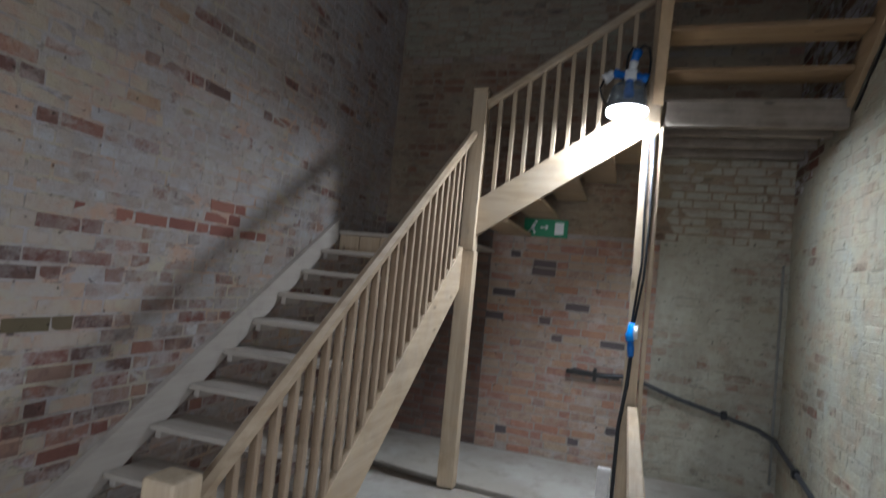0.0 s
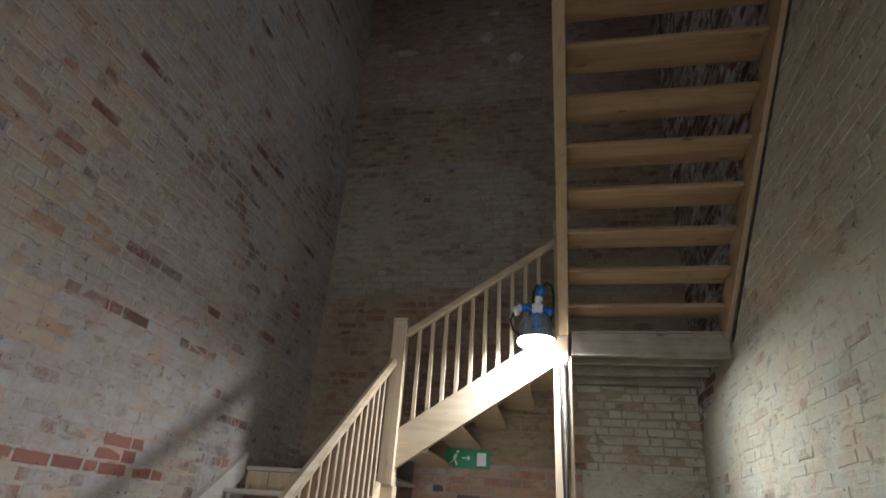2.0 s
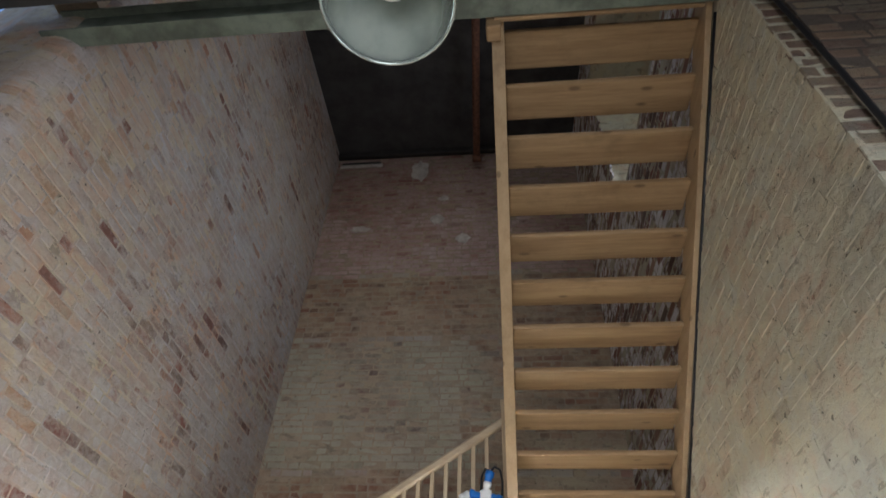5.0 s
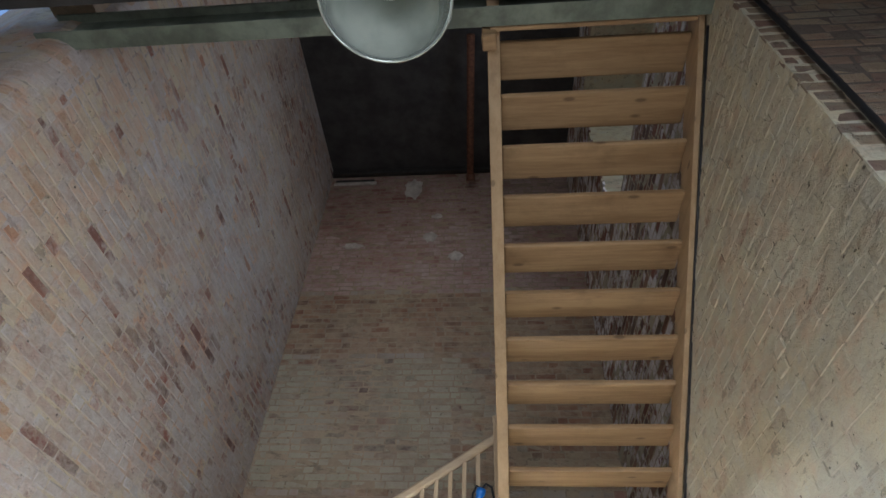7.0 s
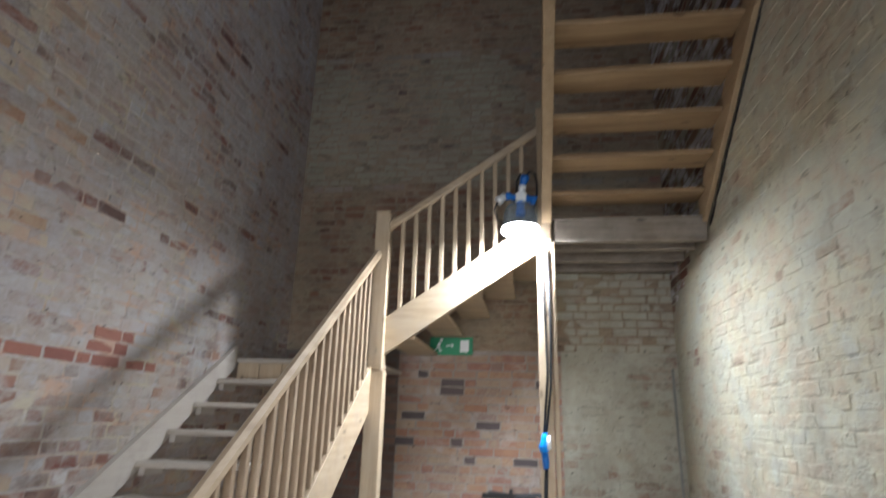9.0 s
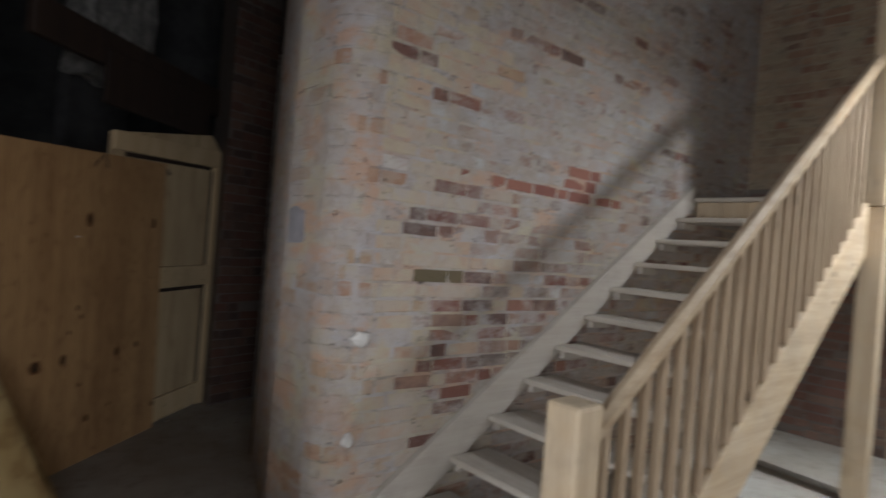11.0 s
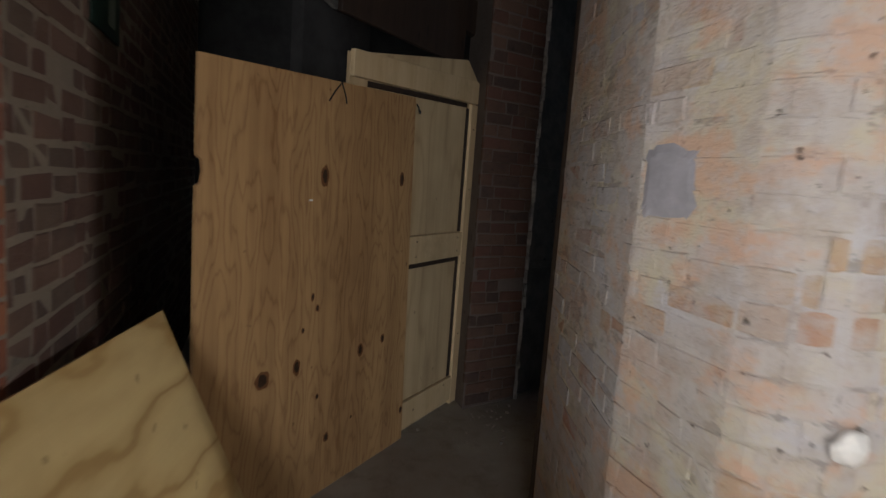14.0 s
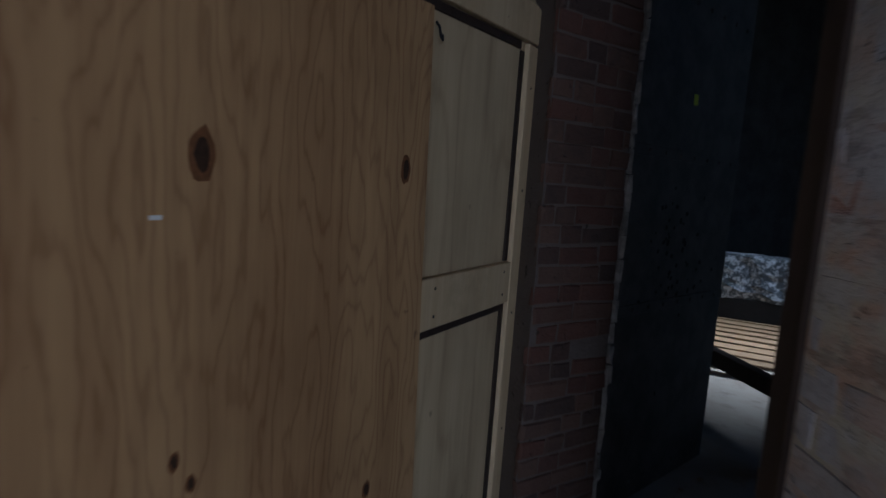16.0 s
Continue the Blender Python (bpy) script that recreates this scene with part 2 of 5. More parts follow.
WASH_W = ((0.375, 0.35, 0.325), (0.36, 0.31, 0.255), (0.24, 0.195, 0.165), (0.35, 0.26, 0.215), (0.40, 0.395, 0.40), (0.37, 0.31, 0.23), (0.30, 0.215, 0.18), (0.31, 0.23, 0.195))
WASH_N = ((0.39, 0.33, 0.27), (0.41, 0.345, 0.24), (0.31, 0.24, 0.195), (0.41, 0.275, 0.20), (0.38, 0.345, 0.315), (0.46, 0.38, 0.25), (0.44, 0.27, 0.20))
WASH_E = ((0.41, 0.39, 0.305), (0.44, 0.39, 0.27), (0.33, 0.30, 0.235), (0.42, 0.33, 0.235), (0.39, 0.385, 0.33), (0.43, 0.40, 0.31), (0.45, 0.41, 0.30))
M_WEST = brick_set("west_brick", RED, WASH_W, 0.375, 0.50, 1.1, (0.27, 0.24, 0.215), 0.0, 0.45, 0.06, 0.35, 0.6)
M_BARE = brick_set("bare_brick", [(0.25, 0.105, 0.075), (0.19, 0.085, 0.065), (0.13, 0.08, 0.065), (0.28, 0.13, 0.09), (0.20, 0.115, 0.09)], WASH_W, 0.46, 0.57, 4.0, (0.30, 0.27, 0.245), 6.0, 0.2, 0.05, 0.3)
M_NOSE = brick_set("nose_brick", [(0.40, 0.24, 0.15), (0.44, 0.32, 0.21), (0.36, 0.17, 0.115), (0.42, 0.30, 0.19), (0.40, 0.20, 0.13), (0.38, 0.30, 0.22)], WASH_N, 0.27, 0.42, 1.4, (0.37, 0.32, 0.27), 5.0, 0.25, 0.2, 0.45, 0.92)
M_CORNER = brick_set("corner_brick", [(0.40, 0.24, 0.15), (0.44, 0.32, 0.21), (0.38, 0.20, 0.135), (0.42, 0.30, 0.19), (0.40, 0.22, 0.15), (0.38, 0.30, 0.22)], ((0.36, 0.32, 0.295), (0.39, 0.335, 0.24), (0.28, 0.225, 0.19), (0.42, 0.255, 0.17), (0.37, 0.345, 0.345)), 0.27, 0.42, 2.0, (0.39, 0.345, 0.30), 65.0, 0.25, 0.2, 0.6, 0.92)
M_REVEAL = brick_set("reveal_brick", [(0.38, 0.24, 0.16), (0.40, 0.29, 0.20), (0.36, 0.17, 0.115), (0.38, 0.27, 0.19), (0.37, 0.20, 0.14)], ((0.33, 0.31, 0.305), (0.35, 0.30, 0.25), (0.27, 0.24, 0.22), (0.37, 0.26, 0.20), (0.33, 0.32, 0.335)), 0.27, 0.42, 2.2, (0.33, 0.30, 0.285), 61.0, 0.35, 0.16, 0.6, 0.9)
M_NORTH = brick_set("north_brick", [(0.25, 0.12, 0.07), (0.20, 0.095, 0.06), (0.28, 0.155, 0.09), (0.15, 0.09, 0.06), (0.26, 0.165, 0.10), (0.29, 0.14, 0.08)], ((0.33, 0.25, 0.17), (0.30, 0.245, 0.16), (0.21, 0.15, 0.105)), 0.40, 0.58, 0.8, (0.28, 0.21, 0.155), 9.0, 0.35, 0.08, 0.35, 0.7)
PEACH = [(0.47, 0.26, 0.16), (0.41, 0.20, 0.14), (0.50, 0.32, 0.20), (0.37, 0.18, 0.14), (0.47, 0.35, 0.25), (0.43, 0.27, 0.19), (0.49, 0.37, 0.25), (0.34, 0.22, 0.18)]
M_LOW = brick_set("low_brick", PEACH, ((0.45, 0.41, 0.37), (0.44, 0.37, 0.31), (0.33, 0.27, 0.23)), 0.48, 0.64, 1.5, (0.40, 0.34, 0.285), 15.0, 0.2)
M_HEADER = brick_set("dark_header", [(0.10, 0.085, 0.085), (0.13, 0.11, 0.11), (0.17, 0.13, 0.12)], ((0.45, 0.41, 0.37), (0.44, 0.37, 0.31), (0.33, 0.27, 0.23)), 0.60, 0.74, 1.5, (0.40, 0.34, 0.285), 16.0, 0.2)
M_EAST = brick_set("east_brick", TAN, WASH_E, 0.32, 0.45, 1.5, (0.40, 0.37, 0.29), 22.0, 0.5, 0.1, 0.45, 0.85)
M_RECESS = brick_set("recess_brick", TAN, ((0.42, 0.395, 0.315), (0.38, 0.35, 0.265), (0.28, 0.245, 0.185)), 0.36, 0.50, 1.3, (0.35, 0.315, 0.245), 26.0, 0.6, 0.06, 0.4, 0.7)
M_WEST_RED = brick_set("bare_red_brick", RED, ((0.46, 0.43, 0.41), (0.48, 0.43, 0.38), (0.34, 0.29, 0.265)), 0.43, 0.60, 2.5, (0.45, 0.42, 0.39), 2.0, 0.2, 0.1)
M_RED_ROW = brick_set("red_course", [(0.30, 0.125, 0.09), (0.33, 0.145, 0.10), (0.25, 0.10, 0.075)], ((0.46, 0.42, 0.38), (0.48, 0.42, 0.36), (0.34, 0.28, 0.25)), 0.68, 0.84, 1.7, (0.46, 0.41, 0.37), 4.0, 0.1)
M_NORTH_RED = brick_set("upper_red_brick", [(0.27, 0.13, 0.10), (0.23, 0.105, 0.08), (0.30, 0.16, 0.12), (0.20, 0.12, 0.10)], ((0.38, 0.30, 0.27), (0.34, 0.24, 0.205), (0.24, 0.16, 0.135)), 0.38, 0.60, 0.9, (0.29, 0.21, 0.18), 41.0, 0.3, 0.08, 0.35, 0.7)
M_NORTH_GREEN = brick_set("mossy_brick", BROWN, ((0.31, 0.275, 0.205), (0.28, 0.26, 0.18), (0.22, 0.175, 0.13)), 0.33, 0.54, 0.9, (0.25, 0.215, 0.165), 45.0, 0.3, 0.08, 0.4, 0.8)
# Whitewash raised towards white, with the daylight above the flight painted in.
M_WHITEWASH = brick_set("scratched_whitewash", RED, ((0.74, 0.72, 0.72), (0.64, 0.62, 0.62), (0.25, 0.2, 0.18)), 0.46, 0.51, 1.6, (0.3, 0.26, 0.24), 50.0, 0.35, 0.2)
M_BAND = brick_set("pale_band", TAN, ((0.29, 0.255, 0.215), (0.26, 0.235, 0.19), (0.19, 0.16, 0.135)), 0.36, 0.6, 1.2, (0.24, 0.2, 0.17), 11.0, 0.35)
M_PIER = brick_set("pier_brick", [(0.285, 0.093, 0.045), (0.210, 0.065, 0.039), (0.315, 0.123, 0.060), (0.128, 0.048, 0.038), (0.285, 0.111, 0.060)], ((0.17, 0.15, 0.125), (0.155, 0.13, 0.105), (0.11, 0.09, 0.07)), 0.54, 0.60, 1.9, (0.27, 0.215, 0.165), 30.0, 0.55)
# BROWN cut to 0.62: shade of the passage and return wall put into the colour.
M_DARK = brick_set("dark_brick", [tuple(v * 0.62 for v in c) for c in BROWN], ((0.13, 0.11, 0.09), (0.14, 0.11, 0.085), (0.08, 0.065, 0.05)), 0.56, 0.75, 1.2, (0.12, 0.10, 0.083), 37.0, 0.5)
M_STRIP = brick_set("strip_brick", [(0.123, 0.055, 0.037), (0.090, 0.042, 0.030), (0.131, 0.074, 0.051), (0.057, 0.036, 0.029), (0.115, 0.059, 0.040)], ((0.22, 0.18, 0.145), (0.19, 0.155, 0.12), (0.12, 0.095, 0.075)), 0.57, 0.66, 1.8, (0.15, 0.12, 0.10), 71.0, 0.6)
M_OLIVE = brick_set("olive_brick", [(0.13, 0.105, 0.055), (0.17, 0.13, 0.07), (0.11, 0.085, 0.05)], WASH_W, 0.60, 0.74, 1.5, (0.36, 0.32, 0.28), 17.0, 0.2)
M_PIER_GREY = brick_set("cement_smeared_brick", [(0.285, 0.093, 0.045), (0.210, 0.065, 0.039), (0.315, 0.123, 0.060)], ((0.15, 0.14, 0.12), (0.17, 0.155, 0.13), (0.12, 0.11, 0.095)), 0.36, 0.46, 1.9, (0.16, 0.145, 0.12), 33.0, 0.5)
M_END = brick_set("wall_end_brick", [(0.24, 0.18, 0.12), (0.17, 0.10, 0.075), (0.27, 0.21, 0.14), (0.13, 0.085, 0.07), (0.22, 0.15, 0.10)], ((0.19, 0.17, 0.135), (0.16, 0.14, 0.11), (0.11, 0.095, 0.08)), 0.46, 0.58, 1.6, (0.115, 0.10, 0.082), 81.0, 0.6, 0.1)
# Darker brick and wash carry the shade below the landing in their colour.
M_UNDER = brick_set("under_stair_brick", BROWN, ((0.2, 0.17, 0.14), (0.22, 0.17, 0.13), (0.12, 0.1, 0.08)), 0.56, 0.75, 1.2, (0.19, 0.155, 0.13), 38.0, 0.5)


def wood_material(name, light, dark, grain_axis, scale=1.0, rough=0.65, knots=True, shift=0.0, dust=0.0):
    """Sawn or planed timber with its grain along one axis ('x', 'y', 'z') of the world."""
    n = Nodes(name, rough, 0.0, 0.35)
    long, cross = 1.2 * scale, 16.0 * scale
    st = {"x": (long, cross, cross), "y": (cross, long, cross), "z": (cross, cross, long)}[grain_axis]
    info = n.t.nodes.new("ShaderNodeObjectInfo").outputs["Random"]
    g = n.noise(1.0, 6, 0.62, stretch=st, shift=shift)
    fine = n.noise(1.0, 4, 0.7, stretch=tuple(v * 5 for v in st), shift=shift + 2)
    f = n.math("ADD", n.math("MULTIPLY", g, 0.7), n.math("MULTIPLY", fine, 0.3))
    c = n.mix(n.steps(f, 0.34, 0.68), light, dark)
    c = n.mix(n.math("MULTIPLY", info, 0.35), c, n.mix(0.5, c, dark))
    if knots:
        v = n.t.nodes.new("ShaderNodeTexVoronoi")
        v.inputs["Scale"].default_value = 1.0
        mp = n.t.nodes.new("ShaderNodeMapping")
        ks = {"x": (3.2, 8, 8), "y": (8, 3.2, 8), "z": (8, 8, 3.2)}[grain_axis]
        mp.inputs["Scale"].default_value = ks
        n.link(n.pos, mp.inputs["Vector"])
        n.link(mp.outputs["Vector"], v.inputs["Vector"])
        k = n.steps(v.outputs["Distance"], 0.16, 0.07)
        c = n.mix(n.math("MULTIPLY", k, 0.75), c, tuple(x * 0.45 for x in dark))
    stain = n.steps(n.noise(3.1, 5, 0.7, shift=shift + 13), 0.50, 0.72)
    c = n.mix(n.math("MULTIPLY", stain, 0.5), c, n.mix(0.6, c, tuple(x * 0.4 for x in dark)))
    if dust:
        d = n.steps(n.noise(5, 5, 0.7, shift=shift + 9), 0.35, 0.65)
        c = n.mix(n.math("MULTIPLY", d, dust), c, (0.40, 0.35, 0.29))
    n.colour(c)
    n.bump(f, 0.25, 0.004)
    return n.mat


OAK_L, OAK_D = (0.49, 0.375, 0.24), (0.35, 0.25, 0.148)
W_X = wood_material("stair_timber_x", OAK_L, OAK_D, "x", dust=0.25)
W_Y = wood_material("stair_timber_y", OAK_L, OAK_D, "y", dust=0.25, shift=4)
W_Z = wood_material("stair_timber_z", OAK_L, OAK_D, "z", dust=0.2, shift=8)
# Stair timber darkened by a quarter, imitating balusters with the light behind them.
W_BAL = wood_material("brown_baluster", (0.37, 0.275, 0.18), (0.26, 0.18, 0.11), "z", rough=0.55, shift=9)
W_RAIL = wood_material("worn_handrail", (0.43, 0.33, 0.22), (0.31, 0.22, 0.135), "y", rough=0.36, knots=False, shift=10)
W_JOIST = wood_material("dirty_joist", (0.25, 0.205, 0.155), (0.14, 0.105, 0.075), "x", dust=0.3, rough=0.8, shift=25)
W_PINE = wood_material("new_pine_x", (0.33, 0.22, 0.115), (0.20, 0.12, 0.058), "x", 0.8, 0.6, shift=12)
W_PINE_Y = wood_material("new_pine_y", (0.38, 0.27, 0.155), (0.27, 0.18, 0.095), "y", 0.8, 0.6, shift=14)
W_DUSTY = wood_material("dusty_tread", (0.47, 0.42, 0.35), (0.36, 0.31, 0.25), "x", dust=0.65, rough=0.8, knots=False, shift=17)
W_STRING = wood_material("dusty_string", (0.44, 0.39, 0.33), (0.35, 0.30, 0.25), "y", dust=0.7, rough=0.85, knots=False, shift=19)
# Near-black old timber; also colours the painted shadows along the door battens.
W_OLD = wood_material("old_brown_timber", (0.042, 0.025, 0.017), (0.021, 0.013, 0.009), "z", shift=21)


def plain(name, colour, rough=0.7, metal=0.0, spec=0.35, spread=0.25, scale=12, bump=0.15):
    n = Nodes(name, rough, metal, spec)
    a = n.noise(scale, 5, 0.65)
    n.colour(n.mix(n.steps(a, 0.3, 0.7), colour, tuple(c * (1 - spread) for c in colour)))
    if bump:
        n.bump(n.noise(scale * 8, 4, 0.6), bump, 0.003)
    return n.mat


def floor_material():
    n = Nodes("dusty_concrete", 0.85, 0.0, 0.3)
    big = n.noise(0.9, 5, 0.65)
    mid = n.noise(6, 5, 0.7, shift=3)
    fine = n.noise(60, 4, 0.7, shift=5)
    c = n.mix(n.steps(big, 0.35, 0.68), (0.30, 0.26, 0.21), (0.40, 0.37, 0.32))
    c = n.mix(n.math("MULTIPLY", n.steps(mid, 0.48, 0.75), 0.55), c, (0.17, 0.14, 0.11))
    c = n.mix(n.math("MULTIPLY", n.steps(fine, 0.55, 0.8), 0.4), c, (0.46, 0.42, 0.36))
    n.colour(c)
    n.bump(n.math("ADD", n.math("MULTIPLY", mid, 0.6), n.math("MULTIPLY", fine, 0.4)), 0.5, 0.006)
    return n.mat


M_FLOOR = floor_material()
M_DUST = plain("dark_plank", (0.12, 0.10, 0.085), 0.85, scale=4)
# Near black: puts the gloom of back room and passage end into the colour.
M_NEAR_BLACK = plain("sooty_plaster", (0.055, 0.052, 0.05), 0.8, spread=0.5, scale=3)
M_STEEL_GREEN = plain("green_painted_steel", (0.17, 0.20, 0.16), 0.55, 0.0, 0.4, 0.55, 5)
M_STEEL_DARK = plain("dark_steel", (0.028, 0.024, 0.020), 0.65, 0.1, 0.4, 0.5, 6)
M_RUST = plain("rusty_iron", (0.16, 0.07, 0.04), 0.8, 0.2, 0.3, 0.5, 20)
M_BLACK = plain("black_cable", (0.015, 0.015, 0.016), 0.5, bump=0)
M_BLUE = plain("blue_plastic", (0.02, 0.15, 0.50), 0.35, spread=0.1, bump=0)
M_WHITE = plain("white_plastic", (0.75, 0.75, 0.73), 0.4, spread=0.06, bump=0)
M_PLASTER = plain("plaster_lump", (0.58, 0.54, 0.49), 0.9, spread=0.15, scale=30, bump=0.5)
M_GREEN = plain("sign_green", (0.02, 0.22, 0.09), 0.4, spread=0.1, bump=0)
# ---------------------------------------------------------------- brickwork
def brick_shape(L, H, depth, rnd, jit):
    """Corners and faces of one brick with worn arrises: x along the wall, y out of it, z up."""
    c = 0.004 + 0.005 * rnd.random()
    out = []
    for y, s in ((-0.02, 0.0), (depth - c, 0.0), (depth, c)):
        for x, z in ((s, s), (L - s, s), (L - s, H - s), (s, H - s)):
            out.append((x + rnd.uniform(-jit, jit), y + rnd.uniform(-jit, jit) * 0.5 * (y > 0), z + rnd.uniform(-jit, jit)))
    faces = [(8, 11, 10, 9)]
    for a in (0, 4):
        for i in range(4):
            j = (i + 1) % 4
            faces.append((a + i, a + 4 + i, a + 4 + j, a + j))
    return out, faces


def lay_bricks(owner, origin, normal, length, z0, z1, mats, seed, near=None, pick=None, pitch=0.078, stretcher=0.222, joint=0.009, depth=(0.0, 0.0045), jit=0.0055, missing=0.004):
    """Lays a bonded face of bricks on a wall. near: (from, to, low, high), the stretch whose bricks are single objects.
    pick(along, z) may name another set of materials, or None to leave a brick out."""
    rnd = random.Random(seed)
    nx, ny = normal
    u, nrm = Vector((ny, -nx, 0)), Vector((nx, ny, 0))
    o = Vector((origin[0], origin[1], 0))
    turn = Matrix((u, nrm, Vector((0, 0, 1)))).transposed().to_4x4()
    head = (stretcher - joint) / 2
    joined = {}
    shared = {}
    singles = 0
    course = 0
    z = z0
    while z < z1 - 0.03:
        h = min(pitch - joint, z1 - z - 0.002)
        x = -(stretcher * rnd.random() if course % 2 else stretcher * 0.5)
        kinds = (0, 1) if course % 3 else (1, 1, 0)
        i = rnd.randrange(3)
        while x < length:
            L = head if kinds[i % len(kinds)] == 0 else stretcher
            L *= rnd.uniform(0.96, 1.03)
            a, b = max(x, 0.0), min(x + L, length)
            x += L + joint
            i += 1
            if b - a < 0.03 or rnd.random() < missing:
                continue
            m = mats
            if pick is not None:
                m = pick((a + b) / 2, z + h / 2, rnd)
                if m is None:
                    continue
            d = rnd.uniform(*depth)
            whole = b - a > L - 0.002
            if near and whole and singles < 290 and near[0] < a and b < near[1] and near[2] < z < near[3]:
                key = (L > 0.15, rnd.randrange(6), m["single"].name)
                if key not in shared:
                    r2 = random.Random(hash(key[:2]) % 1000)
                    vs, fs = brick_shape(stretcher if key[0] else head, pitch - joint, 0.004, r2, jit)
                    me = bpy.data.meshes.new("brick")
                    me.from_pydata(vs, [], fs)
                    me.materials.append(m["single"])
                    shared[key] = me
                ob = new("brick", shared[key])
                ob.matrix_basis = Matrix.Translation(o + u * a + nrm * (d - 0.004) + Vector((0, 0, z))) @ turn
                ob.parent = owner
                singles += 1
            else:
                vs, fs = brick_shape(b - a, h, d, rnd, jit)
                V, F = joined.setdefault(m["joined"].name, ([], []))
                k = len(V)
                tilt = rnd.uniform(-0.02, 0.02)
                V.extend(o + u * (a + p[0]) + nrm * p[1] + Vector((0, 0, z + p[2] + tilt * (p[0] - (b - a) / 2))) for p in vs)
                F.extend(tuple(k + q for q in f) for f in fs)
        z += pitch
        course += 1
    for name, (V, F) in joined.items():
        me = bpy.data.meshes.new("brickwork")
        me.from_pydata(V, [], F)
        me.materials.append(bpy.data.materials[name])
        ob = tagged(new("brickwork", me), "", "", "", "stuff")
        ob.parent = owner


def structure(name, bm, material, label, category="wall"):
    return tagged(part(name, bm, material), label, category, "", "structure")


# ---------------------------------------------------------------- large structure
floor = structure("floor", box((-12, -5, -0.3), (6, 9.5, 0.0)), M_FLOOR, "dusty grey concrete floor with dirt and rubble", "floor")
slab = structure("floor_slab", prism([(XL, 5.17), (-1.30, 4.96), (XR, 4.72), (XR, YB), (XL, YB)], 0.0, 0.165), M_FLOOR, "raised dusty concrete floor slab under the stairs", "floor")

west = structure("wall_west", prism([(XL, 6.5), (-4.10, 6.5), (-4.10, 2.095), (-3.187, 1.803), (-2.80, 1.80), (-2.70, 1.84), (XL - 0.012, 1.92), (XL, 2.0)], 0.0, TOP), M_CORNER["bed"],
                 "thick brick wall with worn limewash and bare red bricks")
north = structure("wall_north", box((XL, YB, 2.3), (XR, YB + 0.5, TOP)), M_NORTH["bed"], "tall soot-stained red brick wall behind the staircase")
north_low = structure("wall_north_low", box((-1.45, YB + 0.0, 0.0), (0.12, YB + 0.5, 2.3)), M_LOW["bed"], "bright orange brick wall with dark headers under the stairs")
north_left = structure("wall_north_left", box((XL, YB, 0.0), (-1.45, YB + 0.5, 2.3)), M_UNDER["bed"], "red brick wall under the stair landing, coloured dark for its shade")
north_right = structure("wall_north_right", box((0.12, YB, 0.0), (XR, YB + 0.5, 2.3)), M_RECESS["bed"], "pale stained limewashed brick wall below the upper flight")
bm = prism([(XS, 1.72), (3.2, 1.72), (3.2, 6.5), (east_x(6.5), 6.5)], 0.0, 6.15)
prism([(XS, 1.72), (3.2, 1.72), (3.2, 2.1), (east_x(2.1), 2.1)], 6.15, 8.55, bm)
prism([(east_x(4.5), 4.5), (3.2, 4.5), (3.2, 6.5), (east_x(6.5), 6.5)], 6.15, 8.55, bm)
prism([(XS, 1.72), (3.2, 1.72), (3.2, 6.5), (east_x(6.5), 6.5)], 8.55, TOP, bm)
east = structure("wall_east", bm, M_EAST["bed"], "yellowish limewashed brick wall beside the stairs")

# hall around the camera: plain walls and a wide doorway in the south
structure("wall_south", box((-3.3, -3.4, 0), (-1.65, -3.0, 5.12)), M_EAST["bed"], "plain limewashed hall wall beside the wide doorway")
structure("wall_south_right", box((1.05, -3.4, 0), (3.6, -3.0, 5.12)), M_EAST["bed"], "plain limewashed hall wall beside the wide doorway")
structure("wall_south_head", box((-1.65, -3.4, 2.6), (1.05, -3.0, 5.12)), M_EAST["bed"], "plain limewashed hall wall above the wide doorway")
bm = box((3.2, -3.0, 0), (3.6, -1.4, 5.12))
add_box(bm, (3.2, 0.6, 0), (3.6, 1.72, 5.12))
add_box(bm, (3.2, -1.4, 2.4), (3.6, 0.6, 5.12))
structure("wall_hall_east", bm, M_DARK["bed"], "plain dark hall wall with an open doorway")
structure("wall_return", box((XS + 0.13, 1.69, 0.0), (3.2, 1.722, 5.10)), M_DARK["bed"], "brick return of the stairwell wall, coloured dark for its shade")
ceiling = structure("ceiling", box((-12, -3.4, 5.12), (3.6, 1.62, 5.4)), M_NEAR_BLACK, "dark plain hall ceiling", "ceiling")
structure("ceiling_stairwell", box((XL - 0.3, -3.4, TOP), (3.6, 6.6, TOP + 0.2)), M_NEAR_BLACK, "dark plain soffit above the stairwell", "ceiling")
structure("floor_upper", box((XL - 0.3, -3.4, 5.4), (3.6, 1.70, 5.425)), M_DUST, "boarded floor of the storey above", "floor")
# unseen wall; its opening is made up to suit the fill light
bm = box((XL - 0.3, -3.4, 5.425), (-1.8, -3.0, TOP))
add_box(bm, (0.0, -3.4, 5.425), (3.6, -3.0, TOP))
add_box(bm, (-1.8, -3.4, 5.425), (0.0, -3.0, 6.45))
add_box(bm, (-1.8, -3.4, 8.35), (0.0, -3.0, TOP))
structure("wall_upper_south", bm, M_NORTH["bed"], "unseen plain brick wall of the storey above with an opening added for the fill light")
structure("wall_upper_west", box((XL - 0.3, -3.0, 5.425), (XL, YF, TOP)), M_NORTH["bed"], "plain brick wall of the storey above")
structure("wall_upper_east", box((3.2, -3.0, 5.425), (3.6, 1.72, TOP)), M_NORTH["bed"], "plain brick wall of the storey above")

